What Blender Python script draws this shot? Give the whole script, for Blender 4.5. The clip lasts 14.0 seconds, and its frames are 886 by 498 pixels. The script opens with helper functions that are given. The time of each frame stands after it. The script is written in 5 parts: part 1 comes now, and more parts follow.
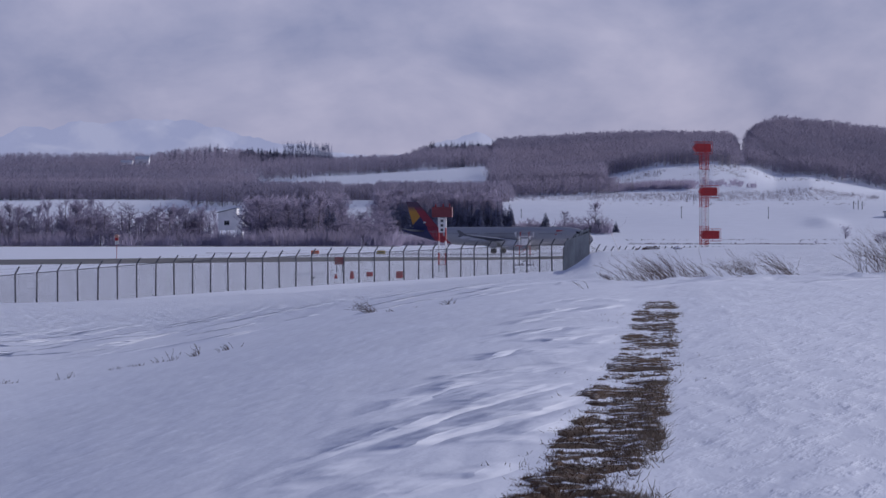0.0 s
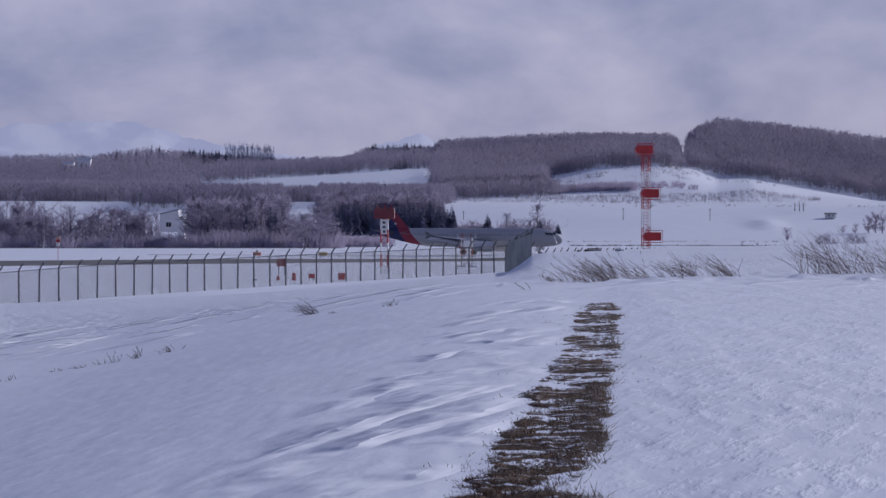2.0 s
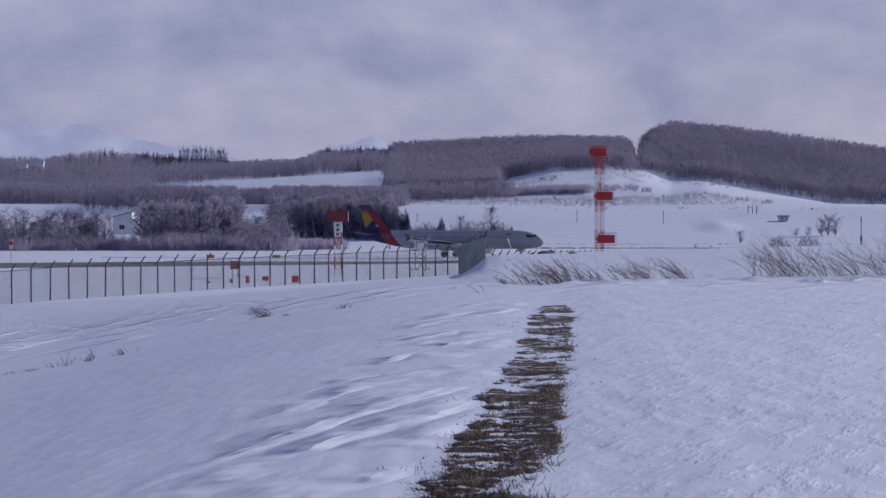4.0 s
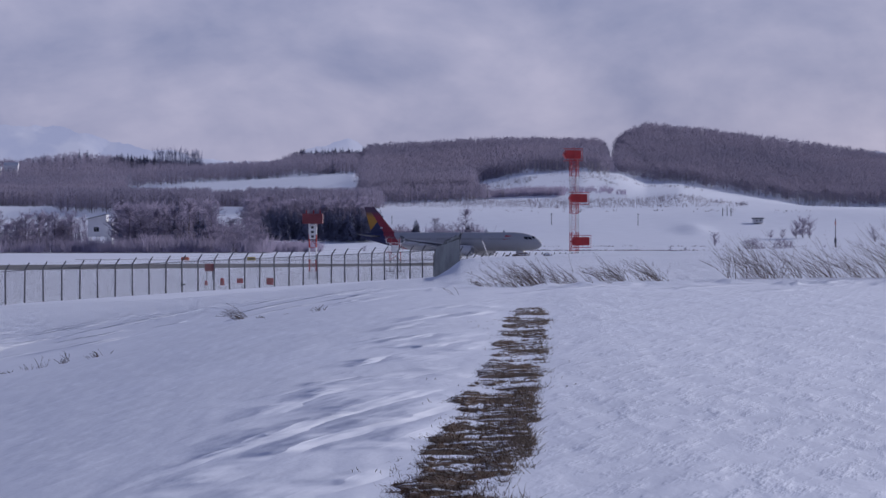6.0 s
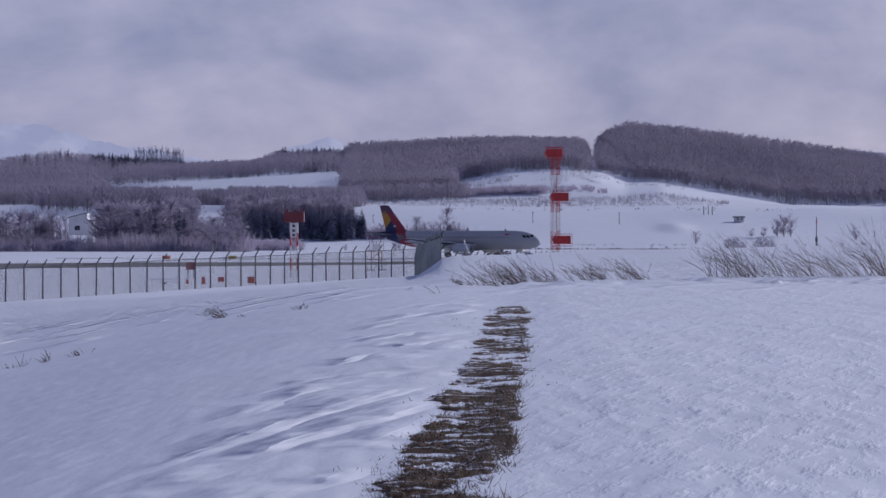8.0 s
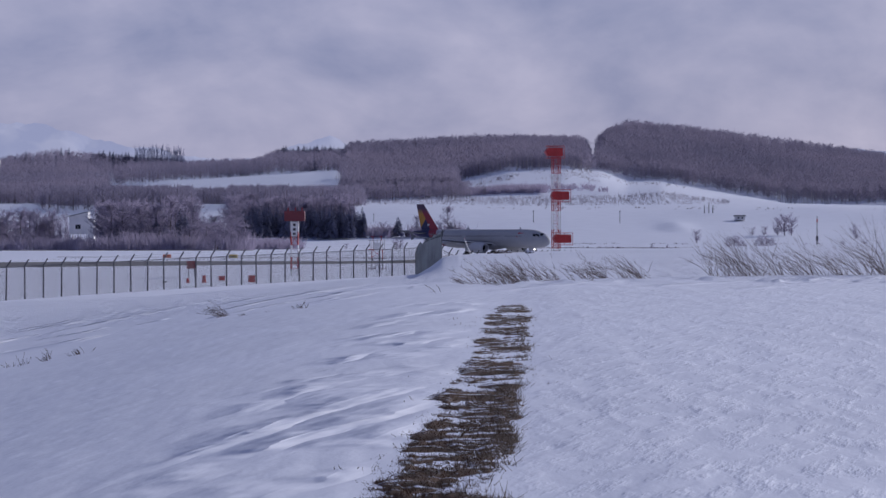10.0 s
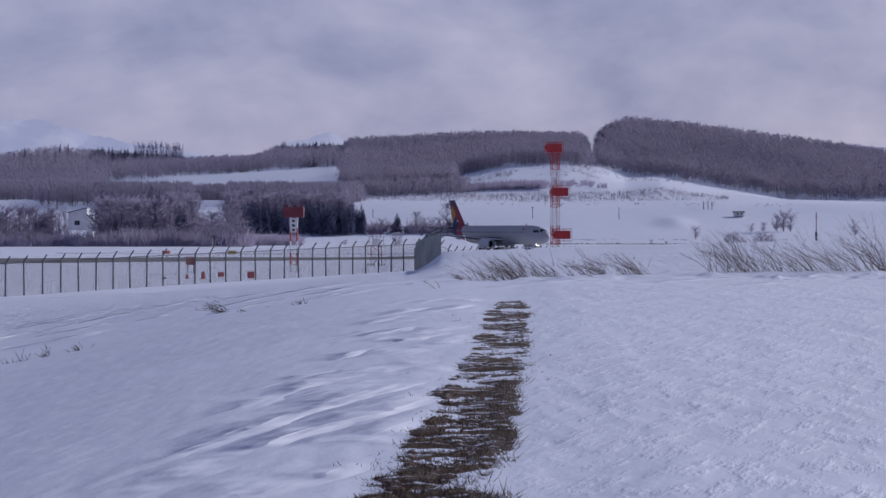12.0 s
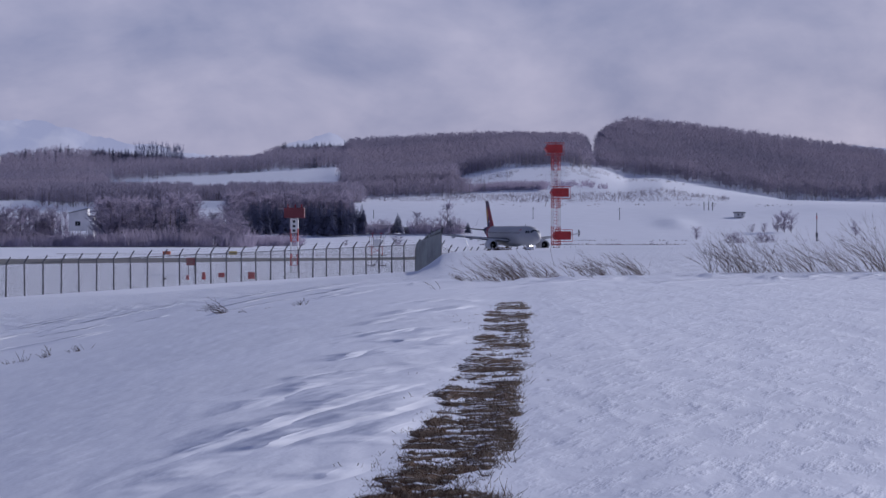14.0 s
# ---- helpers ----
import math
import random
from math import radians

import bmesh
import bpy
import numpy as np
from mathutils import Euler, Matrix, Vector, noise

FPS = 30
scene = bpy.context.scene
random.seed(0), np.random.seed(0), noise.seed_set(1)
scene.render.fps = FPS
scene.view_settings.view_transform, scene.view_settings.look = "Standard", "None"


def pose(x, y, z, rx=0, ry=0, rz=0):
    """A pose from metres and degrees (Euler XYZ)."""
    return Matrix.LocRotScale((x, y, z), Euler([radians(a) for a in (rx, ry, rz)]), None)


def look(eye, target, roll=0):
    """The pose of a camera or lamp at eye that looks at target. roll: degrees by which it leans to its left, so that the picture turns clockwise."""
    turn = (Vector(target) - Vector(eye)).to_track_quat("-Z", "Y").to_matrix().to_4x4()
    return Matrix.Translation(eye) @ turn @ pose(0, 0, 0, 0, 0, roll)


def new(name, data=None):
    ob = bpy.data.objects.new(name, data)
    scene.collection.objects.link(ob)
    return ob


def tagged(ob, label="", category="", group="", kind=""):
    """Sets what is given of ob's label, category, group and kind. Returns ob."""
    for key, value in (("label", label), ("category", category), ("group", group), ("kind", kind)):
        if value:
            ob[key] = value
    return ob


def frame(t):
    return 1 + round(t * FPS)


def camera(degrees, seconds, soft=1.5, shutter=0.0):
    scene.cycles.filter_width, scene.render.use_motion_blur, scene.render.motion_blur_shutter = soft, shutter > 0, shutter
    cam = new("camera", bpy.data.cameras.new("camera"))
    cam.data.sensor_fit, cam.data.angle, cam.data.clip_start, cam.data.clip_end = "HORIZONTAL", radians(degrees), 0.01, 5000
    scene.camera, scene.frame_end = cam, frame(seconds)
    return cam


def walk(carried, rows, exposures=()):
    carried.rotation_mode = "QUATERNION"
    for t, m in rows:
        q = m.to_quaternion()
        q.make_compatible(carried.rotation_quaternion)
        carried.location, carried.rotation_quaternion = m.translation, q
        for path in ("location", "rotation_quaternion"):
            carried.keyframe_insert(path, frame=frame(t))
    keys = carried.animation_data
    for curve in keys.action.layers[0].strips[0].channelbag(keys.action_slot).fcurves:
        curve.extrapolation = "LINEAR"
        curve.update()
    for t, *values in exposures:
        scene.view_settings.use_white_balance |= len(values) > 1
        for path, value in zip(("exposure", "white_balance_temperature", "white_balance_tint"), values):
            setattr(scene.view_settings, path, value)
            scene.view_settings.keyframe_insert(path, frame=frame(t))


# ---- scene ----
cam = camera(16.226, 14.0, soft=1.5)

# seconds, turn to the left, tilt: a tripod at the edge of the field, eye 1.6 m over the snow
PAN = ((0, 2.725, -0.013), (0.5, 2.405, -0.012), (1, 2.118, -0.005), (1.5, 1.910, 0.003), (2, 1.658, 0.018), (2.5, 1.451, 0.035), (3, 1.200, 0.046), (5.5, 0.446, 0.098), (6, 0.339, 0.107), (6.5, 0.246, 0.103), (7, 0.169, 0.112), (7.5, -0.011, 0.082), (8, -0.006, 0.081), (10.5, 0.006, 0.051), (11, -0.007, 0.037), (11.5, -0.010, 0.005), (12, -0.010, -0.012), (12.5, -0.010, -0.016), (13, -0.008, -0.013), (13.5, -0.005, -0.002), (14, -0.000, 0.000))
EYE = 1.6
walk(cam, [(t, pose(0, 0, EYE, 89.677 + tilt, 0, turn)) for t, turn, tilt in PAN],
     exposures=[(0, 0.0, 5450, 17), (14, 0.0, 5450, 17)])

# ---- sky and sun ----
SUN_UP, SUN_AZ = 17.0, 38.0            # elevation, and bearing from the line of sight (ahead and to the right)
world = bpy.data.worlds.new("overcast_sky")
scene.world = world
world.use_nodes = True
wt = world.node_tree
wt.nodes.clear()


def wnode(kind, **kw):
    n = wt.nodes.new(kind)
    for k, v in kw.items():
        n.inputs[k].default_value = v
    return n


w_out = wnode("ShaderNodeOutputWorld")
w_bg = wnode("ShaderNodeBackground", Strength=0.060)
w_sky = wnode("ShaderNodeTexSky")
w_sky.sky_type, w_sky.sun_disc = "NISHITA", False
w_sky.sun_elevation, w_sky.sun_rotation = radians(SUN_UP), radians(SUN_AZ)
w_tc = wnode("ShaderNodeTexCoord")
w_map = wnode("ShaderNodeMapping", Scale=(12.0, 12.0, 27.0), Location=(0.35, 0.2, 0.1))
w_n1 = wnode("ShaderNodeTexNoise", Scale=1.0, Detail=6.0, Roughness=0.55, Distortion=0.35)
w_map2 = wnode("ShaderNodeMapping", Scale=(28.0, 28.0, 46.0), Location=(1.9, 0.6, 0.3))
w_n2 = wnode("ShaderNodeTexNoise", Scale=1.0, Detail=5.0, Roughness=0.52, Distortion=0.2)
w_puff = wnode("ShaderNodeMath")
w_puff.operation = "MULTIPLY_ADD"
w_puff.inputs[1].default_value = 0.45
w_base = wnode("ShaderNodeMath")
w_base.operation = "MULTIPLY"
w_base.inputs[1].default_value = 0.58
w_r1 = wnode("ShaderNodeValToRGB")
w_r1.color_ramp.elements[0].position, w_r1.color_ramp.elements[0].color = 0.40, (4.2, 4.25, 5.95, 1)
w_r1.color_ramp.elements[1].position, w_r1.color_ramp.elements[1].color = 0.66, (7.5, 6.85, 7.95, 1)
w_mix = wnode("ShaderNodeMix")
w_mix.data_type = "RGBA"
w_mix.inputs["Factor"].default_value = 0.88
wt.links.new(w_tc.outputs["Generated"], w_map.inputs["Vector"])
wt.links.new(w_map.outputs[0], w_n1.inputs["Vector"])
wt.links.new(w_tc.outputs["Generated"], w_map2.inputs["Vector"])
wt.links.new(w_map2.outputs[0], w_n2.inputs["Vector"])
wt.links.new(w_n1.outputs["Fac"], w_base.inputs[0])
wt.links.new(w_n2.outputs["Fac"], w_puff.inputs[0])
wt.links.new(w_base.outputs[0], w_puff.inputs[2])
wt.links.new(w_puff.outputs[0], w_r1.inputs["Fac"])
wt.links.new(w_sky.outputs[0], w_mix.inputs["A"])
# the cloud deck is thicker and bluer overhead
w_sep = wnode("ShaderNodeSeparateXYZ")
w_deck = wnode("ShaderNodeMapRange")
for key, value in (("From Min", 0.06), ("From Max", 0.42), ("To Min", 0.0), ("To Max", 1.0)):
    w_deck.inputs[key].default_value = value
w_over = wnode("ShaderNodeMix")
w_over.data_type = "RGBA"
w_over.inputs["B"].default_value = (1.85, 2.1, 3.55, 1)
wt.links.new(w_tc.outputs["Generated"], w_sep.inputs[0])
wt.links.new(w_sep.outputs["Z"], w_deck.inputs["Value"])
wt.links.new(w_deck.outputs[0], w_over.inputs["Factor"])
wt.links.new(w_r1.outputs[0], w_over.inputs["A"])
wt.links.new(w_over.outputs["Result"], w_mix.inputs["B"])
wt.links.new(w_mix.outputs["Result"], w_bg.inputs["Color"])
wt.links.new(w_bg.outputs[0], w_out.inputs[0])

sun_data = bpy.data.lights.new("sun", "SUN")
sun_data.energy, sun_data.angle, sun_data.color = 3.15, radians(0.8), (1.0, 0.91, 0.81)
sun = new("sun", sun_data)
_a = radians(SUN_AZ)
sun.matrix_world = look((math.sin(_a) * 50, math.cos(_a) * 50, 50 * math.tan(radians(SUN_UP))), (0, 0, 0))


# ---- materials ----
def material(name, colour, rough=0.7, metal=0.0, vary=0.15, scale=3.0, fine=40.0, bump=0.0, tint=None, coat=0.0, random_amount=0.0):
    """A base colour with stains at one scale, grain at another and fine relief."""
    m = bpy.data.materials.new(name)
    m.use_nodes = True
    t = m.node_tree
    b = t.nodes["Principled BSDF"]
    b.inputs["Roughness"].default_value, b.inputs["Metallic"].default_value = rough, metal
    b.inputs["Coat Weight"].default_value = coat
    tc = t.nodes.new("ShaderNodeTexCoord")
    n1, n2 = t.nodes.new("ShaderNodeTexNoise"), t.nodes.new("ShaderNodeTexNoise")
    for n, s in ((n1, scale), (n2, fine)):
        n.inputs["Scale"].default_value, n.inputs["Detail"].default_value = s, 4
        t.links.new(tc.outputs["Object"], n.inputs["Vector"])
    add = t.nodes.new("ShaderNodeMath")
    add.operation = "MULTIPLY_ADD"
    add.inputs[1].default_value = 0.4
    t.links.new(n2.outputs["Fac"], add.inputs[0])
    t.links.new(n1.outputs["Fac"], add.inputs[2])
    ramp = t.nodes.new("ShaderNodeValToRGB")
    lo = [max(0.0, c * (1 - vary)) for c in colour]
    hi = [min(1.0, c * (1 + vary)) for c in (tint or colour)]
    ramp.color_ramp.elements[0].position, ramp.color_ramp.elements[0].color = 0.45, (*lo, 1)
    ramp.color_ramp.elements[1].position, ramp.color_ramp.elements[1].color = 0.95, (*hi, 1)
    t.links.new(add.outputs[0], ramp.inputs["Fac"])
    last = ramp.outputs[0]
    if random_amount:
        geo = t.nodes.new("ShaderNodeNewGeometry")
        hsv = t.nodes.new("ShaderNodeHueSaturation")
        mr = t.nodes.new("ShaderNodeMapRange")
        mr.inputs["To Min"].default_value, mr.inputs["To Max"].default_value = 1 - random_amount, 1 + random_amount
        t.links.new(geo.outputs["Random Per Island"], mr.inputs["Value"])
        t.links.new(mr.outputs[0], hsv.inputs["Value"])
        t.links.new(last, hsv.inputs["Color"])
        last = hsv.outputs[0]
    t.links.new(last, b.inputs["Base Color"])
    if bump:
        bp = t.nodes.new("ShaderNodeBump")
        bp.inputs["Strength"].default_value, bp.inputs["Distance"].default_value = bump, 0.02
        t.links.new(n2.outputs["Fac"], bp.inputs["Height"])
        t.links.new(bp.outputs[0], b.inputs["Normal"])
    return m


def let_light_through(m, share):
    """Thin twigs and needles: part of the light passes to the far side."""
    t = m.node_tree
    b = t.nodes["Principled BSDF"]
    out = next(n for n in t.nodes if n.type == "OUTPUT_MATERIAL")
    tr, mix = t.nodes.new("ShaderNodeBsdfTranslucent"), t.nodes.new("ShaderNodeMixShader")
    mix.inputs[0].default_value = share
    t.links.new(b.inputs["Base Color"].links[0].from_socket, tr.inputs["Color"])
    t.links.new(b.outputs[0], mix.inputs[1])
    t.links.new(tr.outputs[0], mix.inputs[2])
    t.links.new(mix.outputs[0], out.inputs["Surface"])
    return m


def glow(name, colour, strength):
    m = bpy.data.materials.new(name)
    m.use_nodes = True
    b = m.node_tree.nodes["Principled BSDF"]
    b.inputs["Base Color"].default_value = (*colour, 1)
    b.inputs["Emission Color"].default_value = (*colour, 1)
    b.inputs["Emission Strength"].default_value = strength
    return m


def snow_material():
    """White snow, crusted by the wind: long low drifts and a finer crust."""
    m = material("snow", (0.80, 0.82, 0.87), 0.72, vary=0.04, scale=0.15, fine=6.0)
    t = m.node_tree
    b = t.nodes["Principled BSDF"]
    tc = t.nodes.new("ShaderNodeTexCoord")
    height = None
    for rot, sc, s, k in ((-6, (1.3, 0.22, 1), 1.0, 0.012), (-14, (4.0, 0.7, 1), 1.0, 0.007), (20, (14, 4, 9), 1.0, 0.004), (35, (0.06, 0.035, 0.1), 1.0, 0.30)):
        mp = t.nodes.new("ShaderNodeMapping")
        mp.inputs["Scale"].default_value = sc
        mp.inputs["Rotation"].default_value = (0, 0, radians(rot))
        n = t.nodes.new("ShaderNodeTexNoise")
        n.inputs["Scale"].default_value, n.inputs["Detail"].default_value = s, 3
        t.links.new(tc.outputs["Object"], mp.inputs["Vector"])
        t.links.new(mp.outputs[0], n.inputs["Vector"])
        ma = t.nodes.new("ShaderNodeMath")
        ma.operation = "MULTIPLY_ADD"
        ma.inputs[1].default_value = k
        ma.inputs[2].default_value = 0.0
        t.links.new(n.outputs["Fac"], ma.inputs[0])
        if height:
            t.links.new(height, ma.inputs[2])
        height = ma.outputs[0]
    # sharp-edged drift tongues on the bank beside the bare strip
    sep = t.nodes.new("ShaderNodeSeparateXYZ")
    t.links.new(tc.outputs["Object"], sep.inputs[0])

    def calc(op, a, bb, c=0.0):
        n = t.nodes.new("ShaderNodeMath")
        n.operation = op
        for i, v in enumerate((a, bb, c)):
            if isinstance(v, (int, float)):
                n.inputs[i].default_value = v
            else:
                t.links.new(v, n.inputs[i])
        return n.outputs[0]

    def ease(v, lo, hi, a=0.0, bb=1.0):
        n = t.nodes.new("ShaderNodeMapRange")
        n.interpolation_type = "SMOOTHSTEP"
        for key, value in (("From Min", lo), ("From Max", hi), ("To Min", a), ("To Max", bb)):
            n.inputs[key].default_value = value
        t.links.new(v, n.inputs["Value"])
        return n.outputs[0]

    across = calc("MULTIPLY_ADD", sep.outputs["Y"], -0.20, sep.outputs["X"])
    comb = t.nodes.new("ShaderNodeCombineXYZ")
    t.links.new(calc("MULTIPLY", across, 0.33), comb.inputs[0])
    t.links.new(calc("MULTIPLY", sep.outputs["Y"], 0.055), comb.inputs[1])
    waves = t.nodes.new("ShaderNodeTexWave")
    waves.wave_profile = "SAW"
    for key, value in (("Scale", 1.0), ("Distortion", 6.5), ("Detail", 3.5), ("Detail Scale", 2.4), ("Detail Roughness", 0.55)):
        waves.inputs[key].default_value = value
    t.links.new(comb.outputs[0], waves.inputs["Vector"])
    slope = t.nodes.new("ShaderNodeValToRGB")
    slope.color_ramp.elements[0].color = (0, 0, 0, 1)
    slope.color_ramp.elements[1].color = (0, 0, 0, 1)
    slope.color_ramp.elements.new(0.68).color = (1, 1, 1, 1)
    t.links.new(waves.outputs["Fac"], slope.inputs["Fac"])
    comb3 = t.nodes.new("ShaderNodeCombineXYZ")
    t.links.new(calc("MULTIPLY", across, 0.40), comb3.inputs[0])
    t.links.new(calc("MULTIPLY", sep.outputs["Y"], 0.24), comb3.inputs[1])
    tongue = t.nodes.new("ShaderNodeTexNoise")
    tongue.inputs["Scale"].default_value, tongue.inputs["Detail"].default_value = 1.0, 3.0
    t.links.new(comb3.outputs[0], tongue.inputs["Vector"])
    body = calc("MULTIPLY", slope.outputs[0], ease(tongue.outputs["Fac"], 0.44, 0.60))
    off = calc("MULTIPLY_ADD", sep.outputs["Y"], -0.022, sep.outputs["X"])
    zone = calc("MULTIPLY", ease(off, -3.1, -2.1), ease(off, -1.15, -0.6, 1.0, 0.0))
    zone = calc("MULTIPLY", zone, ease(sep.outputs["Y"], 66.0, 84.0, 1.0, 0.0))
    height = calc("MULTIPLY_ADD", calc("MULTIPLY", body, calc("MULTIPLY_ADD", zone, 0.985, 0.015)), 0.13, height)
    # small scalloped crust all over
    comb4 = t.nodes.new("ShaderNodeCombineXYZ")
    t.links.new(calc("MULTIPLY", across, 1.7), comb4.inputs[0])
    t.links.new(calc("MULTIPLY", sep.outputs["Y"], 0.42), comb4.inputs[1])
    scallop = t.nodes.new("ShaderNodeTexNoise")
    scallop.inputs["Scale"].default_value, scallop.inputs["Detail"].default_value, scallop.inputs["Roughness"].default_value = 1.0, 3.0, 0.5
    t.links.new(comb4.outputs[0], scallop.inputs["Vector"])
    height = calc("MULTIPLY_ADD", ease(scallop.outputs["Fac"], 0.48, 0.70), 0.010, height)
    # fine wind flecks on the open crust, and clods on the rise before the fence
    comb5 = t.nodes.new("ShaderNodeCombineXYZ")
    t.links.new(calc("MULTIPLY", across, 4.2), comb5.inputs[0])
    t.links.new(calc("MULTIPLY", sep.outputs["Y"], 0.85), comb5.inputs[1])
    fleck = t.nodes.new("ShaderNodeTexNoise")
    fleck.inputs["Scale"].default_value, fleck.inputs["Detail"].default_value, fleck.inputs["Roughness"].default_value = 1.0, 4.0, 0.6
    t.links.new(comb5.outputs[0], fleck.inputs["Vector"])
    open_crust = ease(sep.outputs["X"], -1.0, 2.0, 0.18, 1.0)
    height = calc("MULTIPLY_ADD", calc("MULTIPLY", ease(fleck.outputs["Fac"], 0.45, 0.75), open_crust), 0.015, height)
    clod = t.nodes.new("ShaderNodeTexNoise")
    clod.inputs["Scale"].default_value, clod.inputs["Detail"].default_value, clod.inputs["Roughness"].default_value = 1.5, 5.0, 0.62
    t.links.new(tc.outputs["Object"], clod.inputs["Vector"])
    rough_rise = calc("MULTIPLY", ease(sep.outputs["Y"], 96.0, 116.0), ease(sep.outputs["Y"], 190.0, 215.0, 1.0, 0.0))
    height = calc("MULTIPLY_ADD", calc("MULTIPLY", clod.outputs["Fac"], rough_rise), 0.32, height)
    # short drift lips across the low ground before the fence
    across2 = calc("MULTIPLY_ADD", sep.outputs["Y"], -0.32, sep.outputs["X"])
    comb2 = t.nodes.new("ShaderNodeCombineXYZ")
    t.links.new(calc("MULTIPLY", across2, 0.42), comb2.inputs[0])
    t.links.new(calc("MULTIPLY", sep.outputs["Y"], 0.10), comb2.inputs[1])
    lips = t.nodes.new("ShaderNodeTexNoise")
    lips.inputs["Scale"].default_value, lips.inputs["Detail"].default_value = 1.0, 4.0
    t.links.new(comb2.outputs[0], lips.inputs["Vector"])
    low = calc("MULTIPLY", ease(sep.outputs["Y"], 84.0, 94.0), ease(sep.outputs["Y"], 106.0, 122.0, 1.0, 0.0))
    low = calc("MULTIPLY", low, ease(sep.outputs["X"], -5.0, -1.0, 1.0, 0.25))
    height = calc("MULTIPLY_ADD", calc("MULTIPLY", ease(lips.outputs["Fac"], 0.52, 0.62), low), 0.50, height)
    bp = t.nodes.new("ShaderNodeBump")
    bp.inputs["Strength"].default_value, bp.inputs["Distance"].default_value = 0.9, 1.0
    t.links.new(height, bp.inputs["Height"])
    t.links.new(bp.outputs[0], b.inputs["Normal"])
    return m


SNOW = snow_material()
# Distance haze is mixed into this twig colour: paler and bluer than bark.
WOODS = let_light_through(material("hazed_bare_woods", (0.225, 0.215, 0.295), 0.95, vary=0.2, scale=0.005, fine=0.06, tint=(0.255, 0.225, 0.28), random_amount=0.03), 0.5)
# Lifted toward blue-grey: haze painted into the needle colour.
CONIFER = let_light_through(material("hazed_conifer_needles", (0.225, 0.235, 0.34), 0.9, vary=0.25, scale=0.3, fine=4, random_amount=0.15), 0.4)
BARK = material("grey_bark", (0.13, 0.11, 0.11), 0.9, vary=0.3, scale=0.5, fine=6, bump=0.3, random_amount=0.3)
PALE_BARK = material("birch_bark", (0.42, 0.38, 0.36), 0.8, vary=0.3, scale=0.5, fine=3, random_amount=0.3)
ASPHALT = material("asphalt", (0.055, 0.055, 0.062), 0.85, vary=0.35, scale=0.05, fine=0.7)
GALVANISED = material("galvanised_steel", (0.10, 0.10, 0.115), 0.55, metal=0.3, vary=0.2, scale=2, fine=20)
RED_PAINT = material("signal_red_paint", (0.42, 0.028, 0.030), 0.5, vary=0.2, scale=1.5, fine=14)
WHITE_PAINT = material("white_paint", (0.75, 0.74, 0.72), 0.5, vary=0.1, scale=1.5, fine=14)


# ---- mesh helpers ----
def mesh_of(name, verts, faces, mat=None, smooth=False):
    me = bpy.data.meshes.new(name)
    me.from_pydata([tuple(v) for v in verts], [], [tuple(f) for f in faces])
    if mat:
        me.materials.append(mat)
    if smooth:
        me.polygons.foreach_set("use_smooth", [True] * len(me.polygons))
    me.update()
    return me


class Soup:
    """Vertices and faces of one mesh under construction."""

    def __init__(self):
        self.v, self.f = [], []

    def add(self, verts, faces):
        k = len(self.v)
        self.v.extend(verts)
        self.f.extend([tuple(i + k for i in f) for f in faces])
        return self

    def tube(self, a, b, ra, rb=None, n=4, caps=True):
        a, b = Vector(a), Vector(b)
        rb = ra if rb is None else rb
        d = (b - a).normalized()
        s = d.orthogonal().normalized()
        u = d.cross(s)
        ring = []
        for p, r in ((a, ra), (b, rb)):
            for i in range(n):
                w = 2 * math.pi * (i + 0.5) / n
                ring.append(p + (s * math.cos(w) + u * math.sin(w)) * r)
        faces = [(i, (i + 1) % n, n + (i + 1) % n, n + i) for i in range(n)]
        if caps:
            faces += [tuple(range(n - 1, -1, -1)), tuple(range(n, 2 * n))]
        return self.add(ring, faces)

    def path(self, pts, radii, n=4):
        for i in range(len(pts) - 1):
            self.tube(pts[i], pts[i + 1], radii[i], radii[i + 1], n, caps=(i in (0, len(pts) - 2)))
        return self

    def box(self, lo, hi, bevel=0.0):
        bm = bmesh.new()
        bmesh.ops.create_cube(bm, size=1)
        size = [h - l for l, h in zip(lo, hi)]
        mid = [(h + l) / 2 for l, h in zip(lo, hi)]
        for v in bm.verts:
            v.co = Vector(v.co[i] * size[i] + mid[i] for i in range(3))
        if bevel:
            bmesh.ops.bevel(bm, geom=bm.edges, offset=bevel, segments=2, affect="EDGES", profile=0.7)
        bm.verts.index_update()
        self.add([v.co.copy() for v in bm.verts], [[v.index for v in f.verts] for f in bm.faces])
        bm.free()
        return self

    def loft(self, rings, close=True):
        n = len(rings[0])
        vs = [p for r in rings for p in r]
        fs = [(k * n + i, k * n + (i + 1) % n, (k + 1) * n + (i + 1) % n, (k + 1) * n + i) for k in range(len(rings) - 1) for i in range(n)]
        if close:
            fs += [tuple(range(n - 1, -1, -1)), tuple(range((len(rings) - 1) * n, len(rings) * n))]
        return self.add(vs, fs)

    def mesh(self, name, mat, smooth=False):
        return mesh_of(name, self.v, self.f, mat, smooth)


def part(name, soup, mat, parent=None, label="", smooth=False, at=None):
    ob = new(name, soup.mesh(name, mat, smooth))
    if at is not None:
        ob.matrix_basis = at
    if parent:
        ob.parent = parent
    return tagged(ob, label) if label else ob


def thing(name, m, label, category, group="", kind=""):
    ob = new(name)
    ob.empty_display_size = 0.2
    ob.matrix_basis = m
    return tagged(ob, label, category, group, kind)


# ---- the lie of the land ----
FOCAL = 5500.0                          # bearing and rise are counted in steps of 1/5500
AIRFIELD = -3.5


